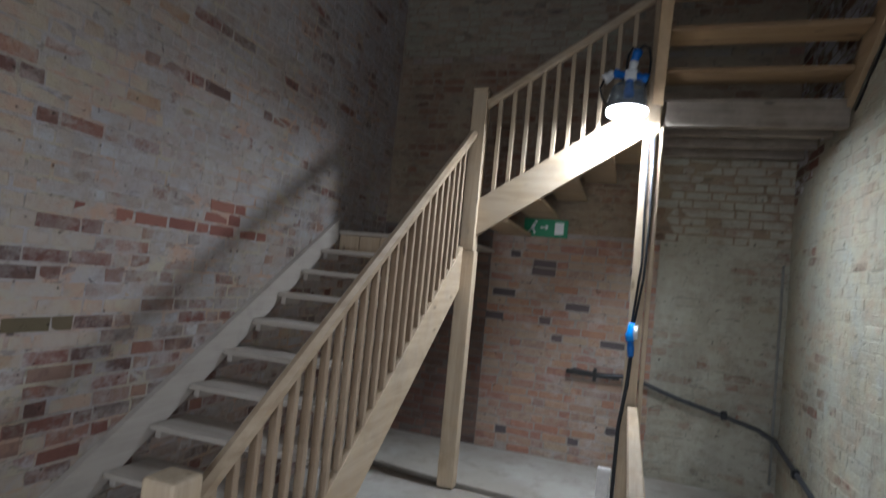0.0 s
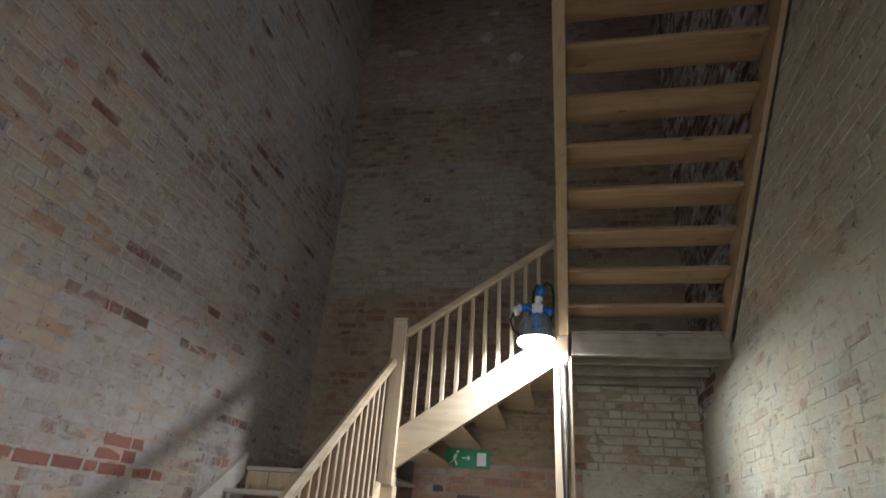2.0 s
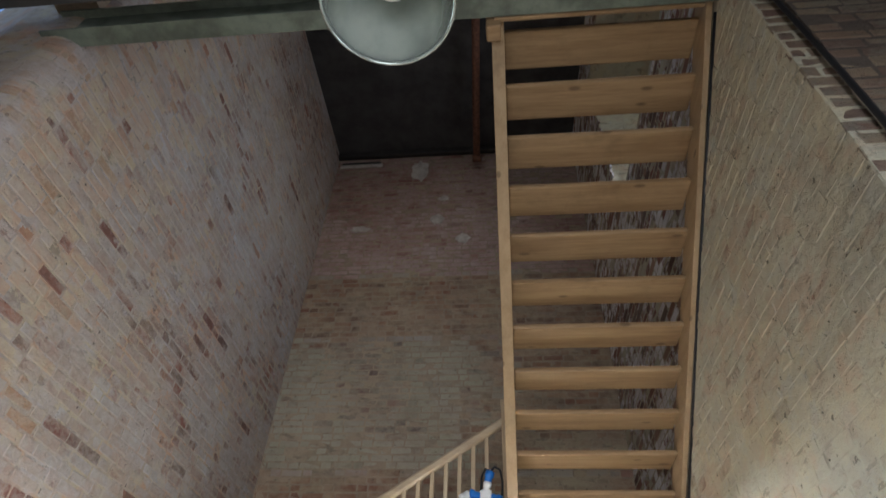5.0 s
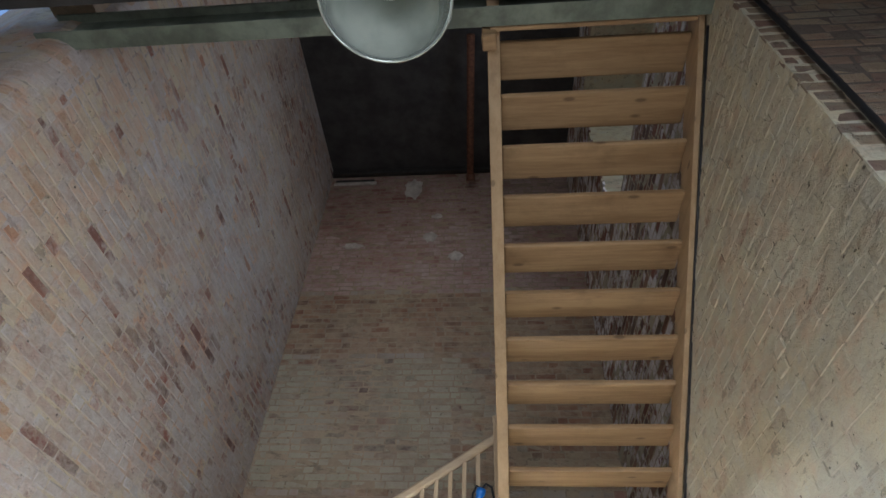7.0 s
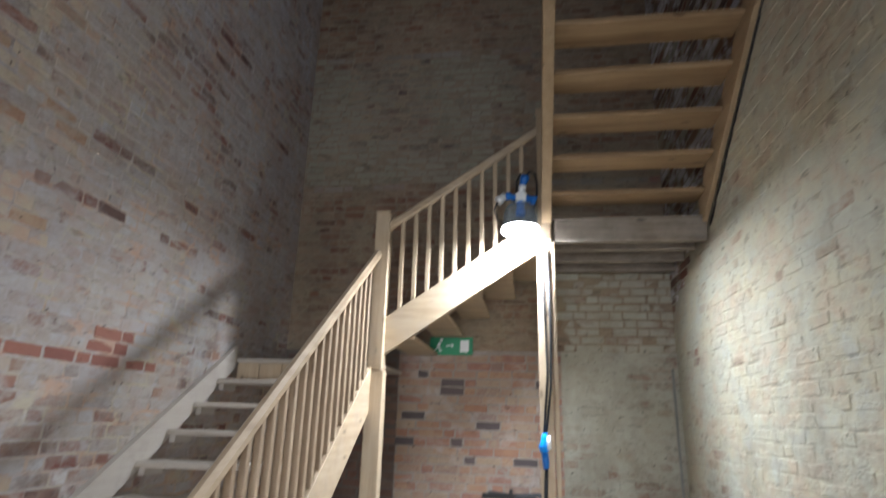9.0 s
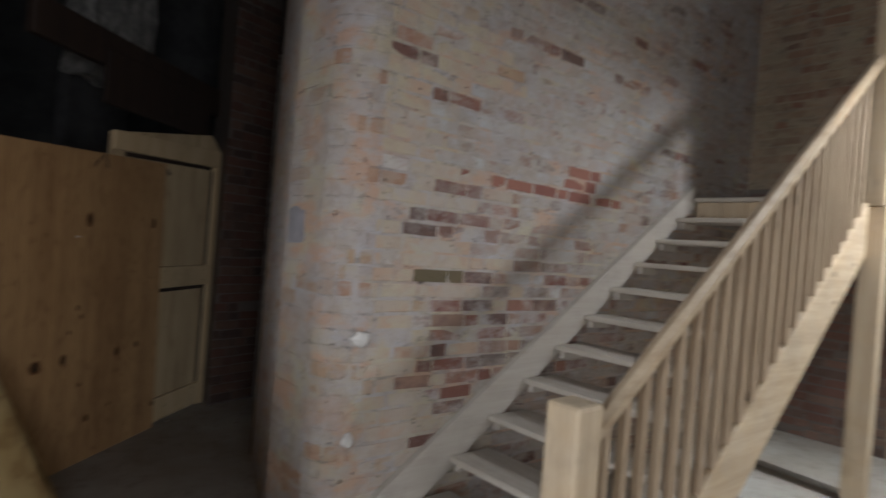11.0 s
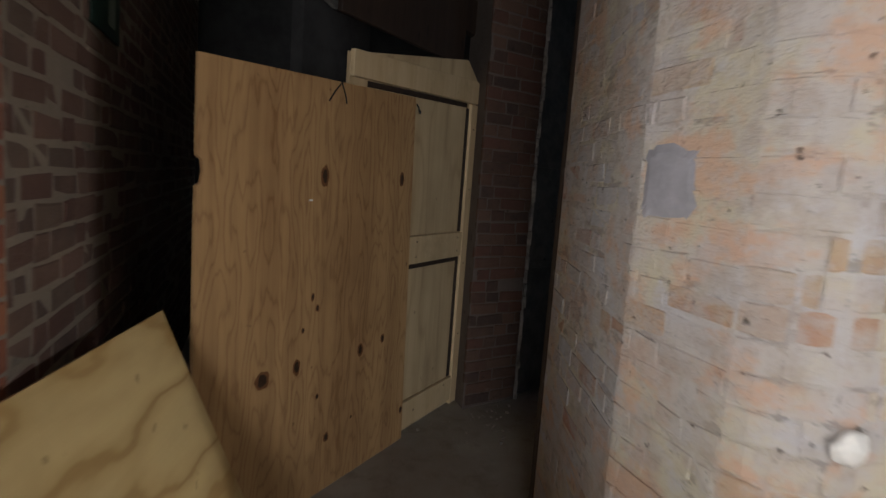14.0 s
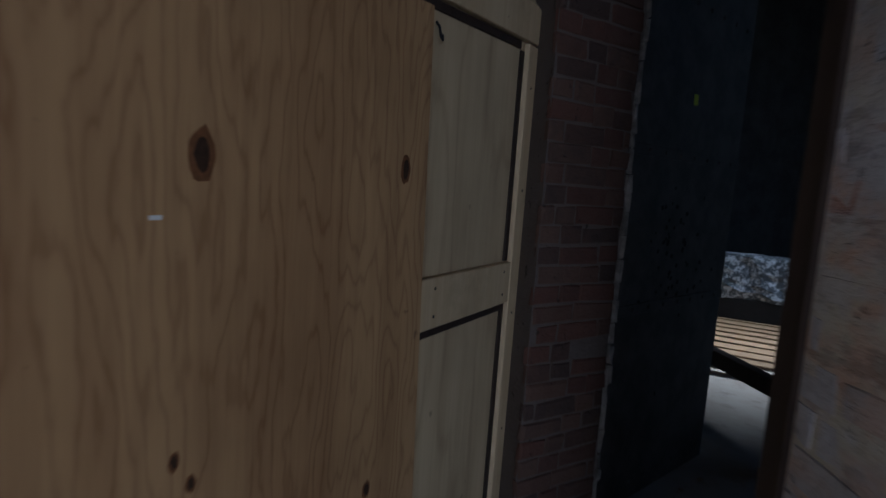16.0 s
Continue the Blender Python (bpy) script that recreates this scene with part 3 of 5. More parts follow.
# passage to the west
pier = structure("wall_pier", prism([(-3.22, -3.0), (-3.22, 0.20), (-3.26, 0.255), (-3.33, 0.275), (-7.6, 0.275), (-7.6, -3.0)], 0.0, 5.12), M_PIER["bed"], "orange-red brick pier with pale mortar")
hall_west = structure("wall_hall_west", box((-3.219, -0.35, 0.0), (-2.56, 0.0, 5.118)), M_PIER["bed"], "shaded red brick wall meeting the pier at a corner")
structure("wall_passage_end", box((-8.4, -3.0, 0), (-8.0, 3.0, 5.12)), M_NEAR_BLACK, "brick wall at the end of the passage, coloured near black for lack of light")
structure("wall_back_room_south", box((-10.4, 2.6, 0), (-8.4, 3.0, 5.12)), M_NEAR_BLACK, "brick wall of the back room, coloured near black for lack of light")
structure("wall_back_room_west", box((-10.4, 3.0, 0), (-10.0, 9.5, 5.12)), M_NEAR_BLACK, "brick wall of the back room, coloured near black for lack of light")
structure("wall_passage_north", box((-10.0, 9.1, 0), (-4.02, 9.5, 5.12)), M_NEAR_BLACK, "brick wall of the back room, coloured near black for lack of light")
structure("ceiling_passage", box((-10.4, 1.62, 5.12), (-4.0, 9.5, 5.4)), M_NEAR_BLACK, "ceiling of the back room, coloured near black for lack of light", "ceiling")


structure("floor_slab_front", prism([(XL + 0.2, 4.30), (XR, 4.0), (XR, 4.68), (-1.44, 4.90), (XL + 0.2, 5.07)], 0.0, 0.15), M_FLOOR, "dusty concrete floor slab in front of the stairs", "floor")

# ---------------------------------------------------------------- staircase
def tread(parent, a, b, material, bevel=0.012):
    return part("tread", box(a, b, bevel, seg=2, rough=0.0015), material, parent)


def newel(parent, x, y, z0, z1, w=0.095):
    n_ = part("newel_post", box((x - w / 2, y - w / 2, z0), (x + w / 2, y + w / 2, z1), 0.006), W_Z, parent)
    part("newel_cap", box((x - w / 2 - 0.004, y - w / 2 - 0.004, z1), (x + w / 2 + 0.004, y + w / 2 + 0.004, z1 + 0.022), 0.008, seg=2), W_Z, n_)
    return n_


XN, XI = -1.40, 0.0                      # lines of the outer strings
YN = 4.85
flight = thing("staircase_flight", "straight timber flight with open risers against the brick wall", "staircase")
G = 0.272


def nose(k):
    return 2.0 + G * k


for k in range(1, 12):
    y, z = nose(k), D + R * k
    back = 0.30 if k < 11 else 1.12
    tread(flight, (XL + 0.045, y, z - 0.034), (XN - 0.02, y + back, z), W_DUSTY)
# the boarded riser below the landing
for i in range(6):
    x0 = XL + 0.05 + i * 0.196
    part("riser_board", box((x0, nose(11) + 0.03, Z1 - R), (x0 + 0.19, nose(11) + 0.05, Z1 - 0.036), 0.002), W_Z, flight)
slope = R / G


zs = D + R * (1.90 - 2.0) / G
part("wall_string", side_prism([(1.90, zs - 0.09), (5.0, zs - 0.09 + 3.1 * slope), (5.0, zs + 0.095 + 3.1 * slope), (1.90, zs + 0.185)], XL + 0.002, XL + 0.045), W_STRING, flight)
zo = D + R * (1.96 - 2.0) / G
rise = (YN - 0.03 - 1.96) * slope
part("outer_string", side_prism([(1.96, zo - 0.365), (YN - 0.03, zo - 0.275 + rise), (YN - 0.03, zo + 0.062 + rise), (1.96, zo - 0.012)], XN - 0.022, XN + 0.022), W_Y, flight)
for k in range(1, 11):
    y, z = nose(k), D + R * k - 0.036
    part("cleat", box((XL + 0.046, y + 0.05, z - 0.05), (XL + 0.085, y + 0.25, z), 0.003), W_STRING, flight)
nw = part("newel_post", box((XN - 0.027, 1.862, 0.0), (XN + 0.098, 1.985, 1.11), 0.014, seg=2), W_Z, flight, "bright planed newel post with chamfered head")
newel(flight, XN + 0.047, YN, 2.0, 3.275, 0.118)
part("prop_post", box((XN - 0.012, YN - 0.055, 0.165), (XN + 0.118, YN + 0.055, 1.998), 0.005), W_Z, flight)
rail = part("handrail", beam_between((XN, 1.955, 0.895), (XN + 0.02, YN - 0.03, 2.93), 0.062, 0.07, 0.02), W_RAIL, flight, "smooth rounded handrail, worn pale on top")
nb = 24
for i in range(nb):
    y = 2.026 + 0.1144 * i
    z0 = zo - 0.02 + (y - 1.96) * (slope + 0.074 / 2.86)
    z1 = 0.895 + (y - 1.955) * (2.93 - 0.895) / (YN - 0.03 - 1.955) - 0.02
    part("baluster", box((XN - 0.017, y - 0.017, z0), (XN + 0.017, y + 0.017, z1), 0.003), W_BAL, flight)

flight2 = thing("staircase_cross_flight", "short timber cross flight between two newels with open treads", "staircase")
G2 = 0.252
for k in range(1, 6):
    x, z = XN + 0.05 + G2 * (k - 1), Z1 + R * k
    tread(flight2, (x, YN + 0.02, z - 0.036), (x + 0.29, YB - 0.05, z), W_X)
pts = [(XN + 0.06, 2.09), (XI - 0.07, 2.945), (XI - 0.07, 3.22), (XN + 0.06, 2.385)]
part("outer_string", side_prism(pts, YN - 0.022, YN + 0.022, "y"), W_X, flight2)
part("wall_string", side_prism([(XN + 0.06, 2.42), (XI - 0.07, 3.20), (XI - 0.07, 3.34), (XN + 0.06, 2.56)], YB - 0.05, YB - 0.012, "y"), W_X, flight2)
part("handrail", beam_between((XN + 0.06, YN, 3.15), (XI - 0.07, YN, 4.00), 0.06, 0.07, 0.016), W_X, flight2)
for i in range(10):
    x = -1.192 + 0.108 * i
    f = (x - XN - 0.06) / (XI - 0.07 - XN - 0.06)
    part("baluster", box((x - 0.016, YN - 0.016, 2.37 + 0.835 * f), (x + 0.016, YN + 0.016, 3.14 + 0.85 * f), 0.003), W_Z, flight2)

flight3 = thing("staircase_upper_flight", "new pine upper flight with open risers, seen from below", "staircase")
G3 = 0.2665


def back3(k):
    return 4.965 - G3 * k


for k in range(1, 12):
    y, z = back3(k), Z2 + R * k
    tread(flight3, (XI + 0.01, y, z - 0.04), (east_x(y) - 0.045, y + 0.262, z), W_PINE)
pts3 = [(YN + 0.03, Z2 - 0.10), (YN + 0.03, Z2 + 0.14), (1.74, Z3 + 0.09), (1.74, Z3 - 0.15)]
part("outer_string", side_prism(pts3, XI - 0.068, XI + 0.008), W_PINE_Y, flight3)
bm = side_prism(pts3, 0.0, 0.036)
for v in bm.verts:
    v.co.x += east_x(v.co.y) - 0.048
part("wall_string", bm, W_PINE_Y, flight3)
part("top_board", box((XI - 0.02, 1.725, Z3 - 0.26), (XS - 0.01, 1.755, Z3 - 0.02), 0.004), W_PINE, flight3)
newel(flight3, XI - 0.045, YN, 2.95, 4.16)
part("landing_joist", box((XI + 0.03, YN - 0.03, 3.005), (XR - 0.005, YN + 0.035, 3.185), 0.005), W_JOIST, flight3, "dusty sawn landing joist")
for y in (5.15, 5.50, 5.85):
    part("landing_joist", box((XI + 0.03, y, 3.03), (XR - 0.005, y + 0.05, 3.175), 0.004), W_JOIST, flight3)
for i in range(8):
    y = YN - 0.03 + 0.155 * i
    part("landing_board", box((XI - 0.02, y, 3.187), (XR - 0.004, min(y + 0.152, YB - 0.01), Z2), 0.003), W_JOIST, flight3)
part("post", box((XI - 0.11, YN - 0.05, 0.165), (XI - 0.015, YN + 0.05, 2.95), 0.005), W_Z, flight3, "tall timber post carrying the upper flight")
part("post", box((XI - 0.005, YN - 0.035, 0.165), (XI + 0.027, YN + 0.04, 3.0), 0.005), W_Z, flight3)


# ---------------------------------------------------------------- steel, lamps and services of the stairwell
steel_beam = thing("steel_beam", "green painted rusty steel beam across the stairwell", "beam")
part("bottom_flange", box((XL - 0.25, 1.765, 5.10), (XR + 0.3, 1.885, 5.116), 0.003), M_STEEL_GREEN, steel_beam)
part("web", box((XL - 0.25, 1.819, 5.116), (XR + 0.3, 1.831, 5.37), 0.002), M_STEEL_GREEN, steel_beam)
part("top_flange", box((XL - 0.25, 1.765, 5.37), (XR + 0.3, 1.885, 5.386), 0.003), M_STEEL_GREEN, steel_beam)
part("lath", box((XI - 0.05, 1.887, 5.09), (XR - 0.02, 1.912, 5.118), 0.003), W_PINE, steel_beam, "thin pine lath")
part("packing_block", box((XI - 0.10, 1.90, 5.02), (XI - 0.01, 2.0, 5.20), 0.008, rough=0.004), W_PINE, steel_beam, "split pine packing block")

pipe = thing("hanging_pipe", "rusty iron drop pipe with an open end", "pipe")
part("pipe_body", tube([(-0.34, 5.9, 8.9), (-0.335, 5.6, 9.0), (-0.29, 4.6, 9.05), (-0.25, 3.7, 9.1)], 0.055, 12), M_RUST, pipe, smooth=True)
part("pipe_mouth", tube([(-0.34, 5.93, 8.86), (-0.34, 5.86, 8.92)], 0.07, 12), M_RUST, pipe, smooth=True)
for p in ((-0.33, 5.5, 9.01), (-0.26, 3.9, 9.09)):
    part("hanger", tube([p, (p[0], p[1], TOP + 0.01)], 0.012), M_RUST, pipe)
soffit_edge = tagged(part("soffit_trim", box((XL, YB - 0.09, TOP - 0.12), (XR, YB - 0.004, TOP - 0.002), 0.01), M_STEEL_DARK), "dark beam along the head of the brick wall", "trim", "", "structure")


def bell_lamp(x, y, z):
    """Factory pendant with a wide bell reflector."""
    lamp = thing("bell_lamp", "large grey factory bell pendant lamp hanging unlit", "lamp")
    m = Nodes("bell_reflector", 0.14, 0.7, 0.6)
    m.colour(m.mix(m.steps(m.noise(6, 4, 0.6), 0.3, 0.7), (0.42, 0.46, 0.43), (0.34, 0.38, 0.35)))
    prof = [(0.254, 0.0), (0.250, 0.025), (0.235, 0.075), (0.205, 0.135), (0.16, 0.195), (0.11, 0.24), (0.075, 0.265)]
    inner = [(r - 0.006, h - 0.001) for r, h in reversed(prof)]
    rim = [(0.246, -0.004), (0.254, -0.008), (0.259, -0.002), (0.254, 0.0)]
    at = Matrix.Translation((x, y, z))
    part("reflector", lathe(prof + inner + rim, at, 64), m.mat, lamp, "glossy grey bell reflector", smooth=True)
    part("bulb", lathe([(0.001, 0.10), (0.05, 0.115), (0.068, 0.155), (0.06, 0.2), (0.035, 0.25), (0.03, 0.29)], at, 32), M_WHITE, lamp, "unlit frosted bulb", smooth=True)
    part("housing", lathe([(0.001, 0.46), (0.075, 0.45), (0.085, 0.43), (0.085, 0.28), (0.075, 0.262), (0.03, 0.262)], at, 32), M_STEEL_DARK, lamp, smooth=True)
    part("suspension_rod", tube([(x, y, z + 0.45), (x, y, 5.12)], 0.01), M_STEEL_DARK, lamp)
    return lamp


bell_lamp(-0.457, 1.235, 3.9)


def work_light():
    """Site lamp tied to the foot of the upper newel: a bright drum with a clear cap and splitter plugs above it."""
    lamp = thing("work_light", "site work light glowing white, hung with blue plugs", "lamp")
    e = bpy.data.materials.new("lit_diffuser")
    e.use_nodes = True
    e.node_tree.nodes["Principled BSDF"].inputs["Emission Color"].default_value = (0.93, 0.97, 1, 1)
    e.node_tree.nodes["Principled BSDF"].inputs["Emission Strength"].default_value = 34.0
    at = Matrix.Translation((-0.235, 4.68, 3.042))
    part("diffuser", lathe([(0.001, 0.0), (0.13, 0.002), (0.142, 0.01), (0.142, 0.034), (0.135, 0.038), (0.001, 0.038)], at, 40), e, lamp, "glowing white diffuser", smooth=True)
    part("back_plate", lathe([(0.001, 0.04), (0.14, 0.04), (0.144, 0.044), (0.14, 0.05), (0.001, 0.052)], at, 40), M_STEEL_DARK, lamp, "dark back plate", smooth=True)
    gm = Nodes("clear_plastic", 0.12, 0.0, 0.5)
    gm.colour((0.62, 0.68, 0.72))
    gm.b.inputs["Transmission Weight"].default_value = 0.9
    gm.b.inputs["IOR"].default_value = 1.25
    cap = part("clear_cap", lathe([(0.138, 0.056), (0.136, 0.11), (0.125, 0.17), (0.105, 0.21), (0.10, 0.21), (0.12, 0.168), (0.131, 0.11), (0.133, 0.056)], at, 40), gm.mat, lamp, "clear plastic cap", smooth=True)
    cap.visible_shadow = False

    def plug(p, q, r, material, name="plug"):
        p, q = Vector(p), Vector(q)
        d = q - p
        return part(name, tube([p, p + d * 0.12, p + d * 0.55, p + d * 0.6, q], [r * 0.8, r, r, r * 1.25, r * 1.25], 14), material, lamp, smooth=True)

    c = Vector((-0.225, 4.66, 3.31))
    part("splitter", box((-0.27, 4.63, 3.285), (-0.18, 4.69, 3.365), 0.018, seg=2), M_WHITE, lamp, "white three-way splitter")
    plug(c + Vector((-0.005, 0, -0.02)), c + Vector((-0.005, 0, -0.14)), 0.028, M_BLUE)
    plug(c + Vector((0.035, 0, 0.01)), c + Vector((0.115, -0.01, -0.02)), 0.026, M_BLUE)
    plug(c + Vector((-0.04, 0, 0.01)), c + Vector((-0.12, -0.01, 0.03)), 0.026, M_BLUE)
    plug(c + Vector((-0.12, -0.01, 0.03)), c + Vector((-0.18, -0.01, -0.02)), 0.03, M_WHITE, "socket")
    plug(c + Vector((0.0, 0, 0.04)), c + Vector((0.015, 0, 0.11)), 0.025, M_WHITE, "socket")
    plug(c + Vector((0.01, 0, 0.10)), c + Vector((0.035, 0, 0.19)), 0.028, M_BLUE)
    part("cable", tube([c + Vector(v) for v in ((0.035, 0, 0.19), (0.07, 0.01, 0.235), (0.11, 0.01, 0.21), (0.125, 0.0, 0.12), (0.12, 0.0, 0.02), (0.09, 0.01, -0.12), (0.12, 0.02, -0.25))], 0.009), M_BLACK, lamp, smooth=True)
    part("cable", tube([c + Vector(v) for v in ((0.035, 0.01, 0.20), (0.0, 0.01, 0.22), (-0.03, 0.01, 0.16), (-0.035, 0.0, 0.06), (-0.06, 0.0, -0.06))], 0.009), M_BLACK, lamp, smooth=True)
    part("cable", tube([c + Vector(v) for v in ((-0.18, -0.01, -0.02), (-0.205, -0.01, -0.08), (-0.185, -0.01, -0.16), (-0.12, 0.0, -0.22))], 0.008), M_BLACK, lamp, smooth=True)
    return lamp


work_light()

# cables and the blue coupling tied to the tall post
drop = thing("power_cable", "black power cable with a blue coupling on the post", "cable")
part("cable", tube([(-0.075, 4.79, 2.93), (-0.06, 4.785, 2.4), (-0.05, 4.785, 2.0), (-0.085, 4.78, 1.57)], 0.009), M_BLACK, drop, smooth=True)
part("cable", tube([(-0.035, 4.79, 2.93), (-0.02, 4.785, 2.3), (-0.03, 4.785, 1.9), (-0.07, 4.78, 1.57)], 0.009), M_BLACK, drop, smooth=True)
M_CYAN = plain("bright_blue_plastic", (0.02, 0.27, 0.80), 0.35, spread=0.1, bump=0)
part("coupling", tube([(-0.085, 4.76, 1.575), (-0.087, 4.755, 1.55), (-0.09, 4.755, 1.51), (-0.095, 4.755, 1.50), (-0.085, 4.76, 1.455)], [0.017, 0.023, 0.023, 0.03, 0.03], 14), M_CYAN, drop, smooth=True)
part("coupling", tube([(-0.085, 4.76, 1.45), (-0.08, 4.76, 1.40), (-0.075, 4.76, 1.345)], [0.022, 0.025, 0.02], 14), M_BLUE, drop, smooth=True)
part("collar", tube([(-0.06, 4.755, 1.56), (-0.055, 4.755, 1.47)], 0.018, 12), M_WHITE, drop, smooth=True)
part("cable", tube([(-0.075, 4.76, 1.345), (-0.085, 4.76, 1.15), (-0.12, 4.75, 0.85), (-0.125, 4.74, 0.5), (-0.13, 4.72, 0.19)], 0.014), M_BLACK, drop, smooth=True)

armoured = thing("wall_cable", "grey armoured cable sagging along the brick wall", "cable")
part("cable", tube([(-0.56, 6.05, 1.03), (-0.34, 6.04, 1.01), (-0.12, 6.03, 1.03), (0.10, 6.03, 0.985), (0.365, 6.035, 0.90), (0.735, 6.04, 0.81), (1.0, 6.03, 0.74), (1.12, 5.95, 0.68), (1.15, 5.62, 0.60), (1.16, 5.1, 0.53), (1.17, 4.3, 0.30), (1.175, 3.9, 0.17)], 0.02), plain("grey_cable", (0.06, 0.06, 0.062), 0.5), armoured, smooth=True)
for p in ((0.74, 6.05, 0.815), (1.15, 5.45, 0.575)):
    part("cleat", box((p[0] - 0.025, p[1] - 0.035, p[2] - 0.035), (p[0] + 0.025, p[1] + 0.025, p[2] + 0.035), 0.008), M_BLACK, armoured)
conduit = tagged(part("conduit", tube([(1.12, 6.055, 0.3), (1.12, 6.055, 2.15)], 0.011), plain("grey_conduit", (0.26, 0.25, 0.22), 0.6), smooth=True), "thin dusty grey conduit in the corner of the recess", "pipe")
bar = thing("iron_bar", "dark iron bar fixed across the orange brickwork", "bar")
part("bar_body", box((-0.62, 6.02, 0.985), (-0.14, 6.065, 1.03), 0.004, rough=0.003), M_STEEL_DARK, bar)
part("wall_hook", box((-0.375, 6.01, 0.95), (-0.345, 6.075, 1.07), 0.004), M_STEEL_DARK, bar)

upper_cable = thing("surface_cable", "thin black cable clipped to the wall end", "cable")
part("cable", tube([(1.29, 1.685, 5.1), (1.31, 1.68, 4.80), (1.33, 1.675, 4.05), (1.34, 1.675, 3.5), (1.34, 1.675, 2.4), (1.34, 1.675, 0.0)], 0.013), M_BLACK, upper_cable, smooth=True)
string_cable = thing("stair_cable", "black cable run along the wall string", "cable")
part("cable", tube([(east_x(YN) - 0.006, YN - 0.06, Z2 - 0.09), (east_x(3.4) - 0.006, 3.4, 4.125), (east_x(1.95) - 0.006, 1.95, 5.10)], 0.009), M_BLACK, string_cable, smooth=True)


def exit_sign():
    """Green sign with a running figure reduced to a plain shape, an arrow and a door."""
    sign = thing("exit_sign", "green fire exit sign with arrow on the brick wall", "sign")
    x0, x1, z0, z1, y = -1.145, -0.72, 2.255, 2.43, YB - 0.014
    part("panel", box((x0, y - 0.004, z0), (x1, y, z1), 0.001), M_GREEN, sign)
    f = y - 0.006
    part("door_symbol", box((x1 - 0.125, f, z0 + 0.03), (x1 - 0.04, f + 0.002, z1 - 0.03)), M_WHITE, sign)
    bm = bmesh.new()
    for pts in ([(-0.985, 2.342), (-0.985, 2.354), (-0.93, 2.354), (-0.93, 2.342)], [(-0.932, 2.322), (-0.905, 2.348), (-0.932, 2.374)]):
        bm.faces.new([bm.verts.new((px, f, pz)) for px, pz in pts])
    part("arrow", bm, M_WHITE, sign)
    bm = bmesh.new()
    for pts in ([(-1.075, 2.345), (-1.055, 2.385), (-1.03, 2.375), (-1.05, 2.335)], [(-1.07, 2.34), (-1.05, 2.335), (-1.025, 2.29), (-1.04, 2.283)], [(-1.085, 2.30), (-1.07, 2.345), (-1.055, 2.34), (-1.105, 2.285), (-1.12, 2.293)]):
        bm.faces.new([bm.verts.new((px, f, pz)) for px, pz in pts])
    bmesh.ops.create_circle(bm, cap_ends=True, segments=12, radius=0.014, matrix=Matrix.Translation((-1.03, f, 2.402)) @ Matrix.Rotation(radians(90), 4, "X"))
    part("figure_symbol", bm, M_WHITE, sign)


exit_sign()

guard = thing("guard_rail", "pale sawn timber guard rail beside the well", "railing")
part("rail", box((-0.07, 2.55, 0.93), (0.0, 4.79, 1.0), 0.008), W_Y, guard)
part("rail_post", box((-0.075, 2.50, 0.0), (0.005, 2.58, 0.99), 0.006), W_Z, guard)
block = tagged(part("foam_block", box((-0.245, 5.06, 0.165), (-0.15, 5.14, 0.455), 0.01, rough=0.006, seg=2), M_PLASTER), "white chipped foam block standing on the slab", "block")



def plaster_patch(x, z, w, h, seed, material):
    """Ragged thin patch of plaster on the north wall."""
    rr = random.Random(seed)
    bm = bmesh.new()
    n_ = 26
    ring = [(x + w / 2 * math.cos(k * math.tau / n_) * rr.uniform(0.65, 1.1), z + h / 2 * math.sin(k * math.tau / n_) * rr.uniform(0.65, 1.1)) for k in range(n_)]
    fr = [bm.verts.new((px, YB - 0.012, pz)) for px, pz in ring]
    bk = [bm.verts.new((x + (px - x) * 1.06, YB + 0.002, z + (pz - z) * 1.06)) for px, pz in ring]
    bm.faces.new(fr)
    for k in range(n_):
        bm.faces.new((fr[k], fr[(k + 1) % n_], bk[(k + 1) % n_], bk[k]))
    bmesh.ops.recalc_face_normals(bm, faces=bm.faces)
    return tagged(part("plaster_patch", bm, material), "ragged pale plaster patch remaining on the tall brick wall", "plaster", "patches on the tall wall")


M_PATCH = plain("old_pale_plaster", (0.45, 0.40, 0.34), 0.95, spread=0.4, scale=9, bump=0.4)
for k, (px_, pz_, pw, ph) in enumerate(((-1.26, 8.87, 0.34, 0.52), (-0.93, 7.75, 0.22, 0.24), (-0.55, 7.35, 0.2, 0.2), (-2.05, 7.6, 0.3, 0.12), (-0.85, 8.2, 0.18, 0.12))):
    plaster_patch(px_, pz_, pw, ph, 60 + k, M_PATCH)
slot = thing("wall_slot", "dark timber slot with a pale sill high in the brick wall", "vent")
part("slot_board", box((-2.56, YB - 0.018, 9.10), (-1.92, YB - 0.004, 9.16), 0.003), M_STEEL_DARK, slot)
part("slot_sill", box((-2.58, YB - 0.024, 9.02), (-1.88, YB - 0.004, 9.095), 0.004), M_PATCH, slot)

# ---------------------------------------------------------------- the passage: plywood, doors, rubble
U, NV = Vector((-0.6786, 0.7345, 0)), Vector((0.7345, 0.6786, 0))
PLY = Matrix((U, NV, Vector((0, 0, 1)))).transposed().to_4x4()
PLY.translation = (-4.0, 0.6, 0)


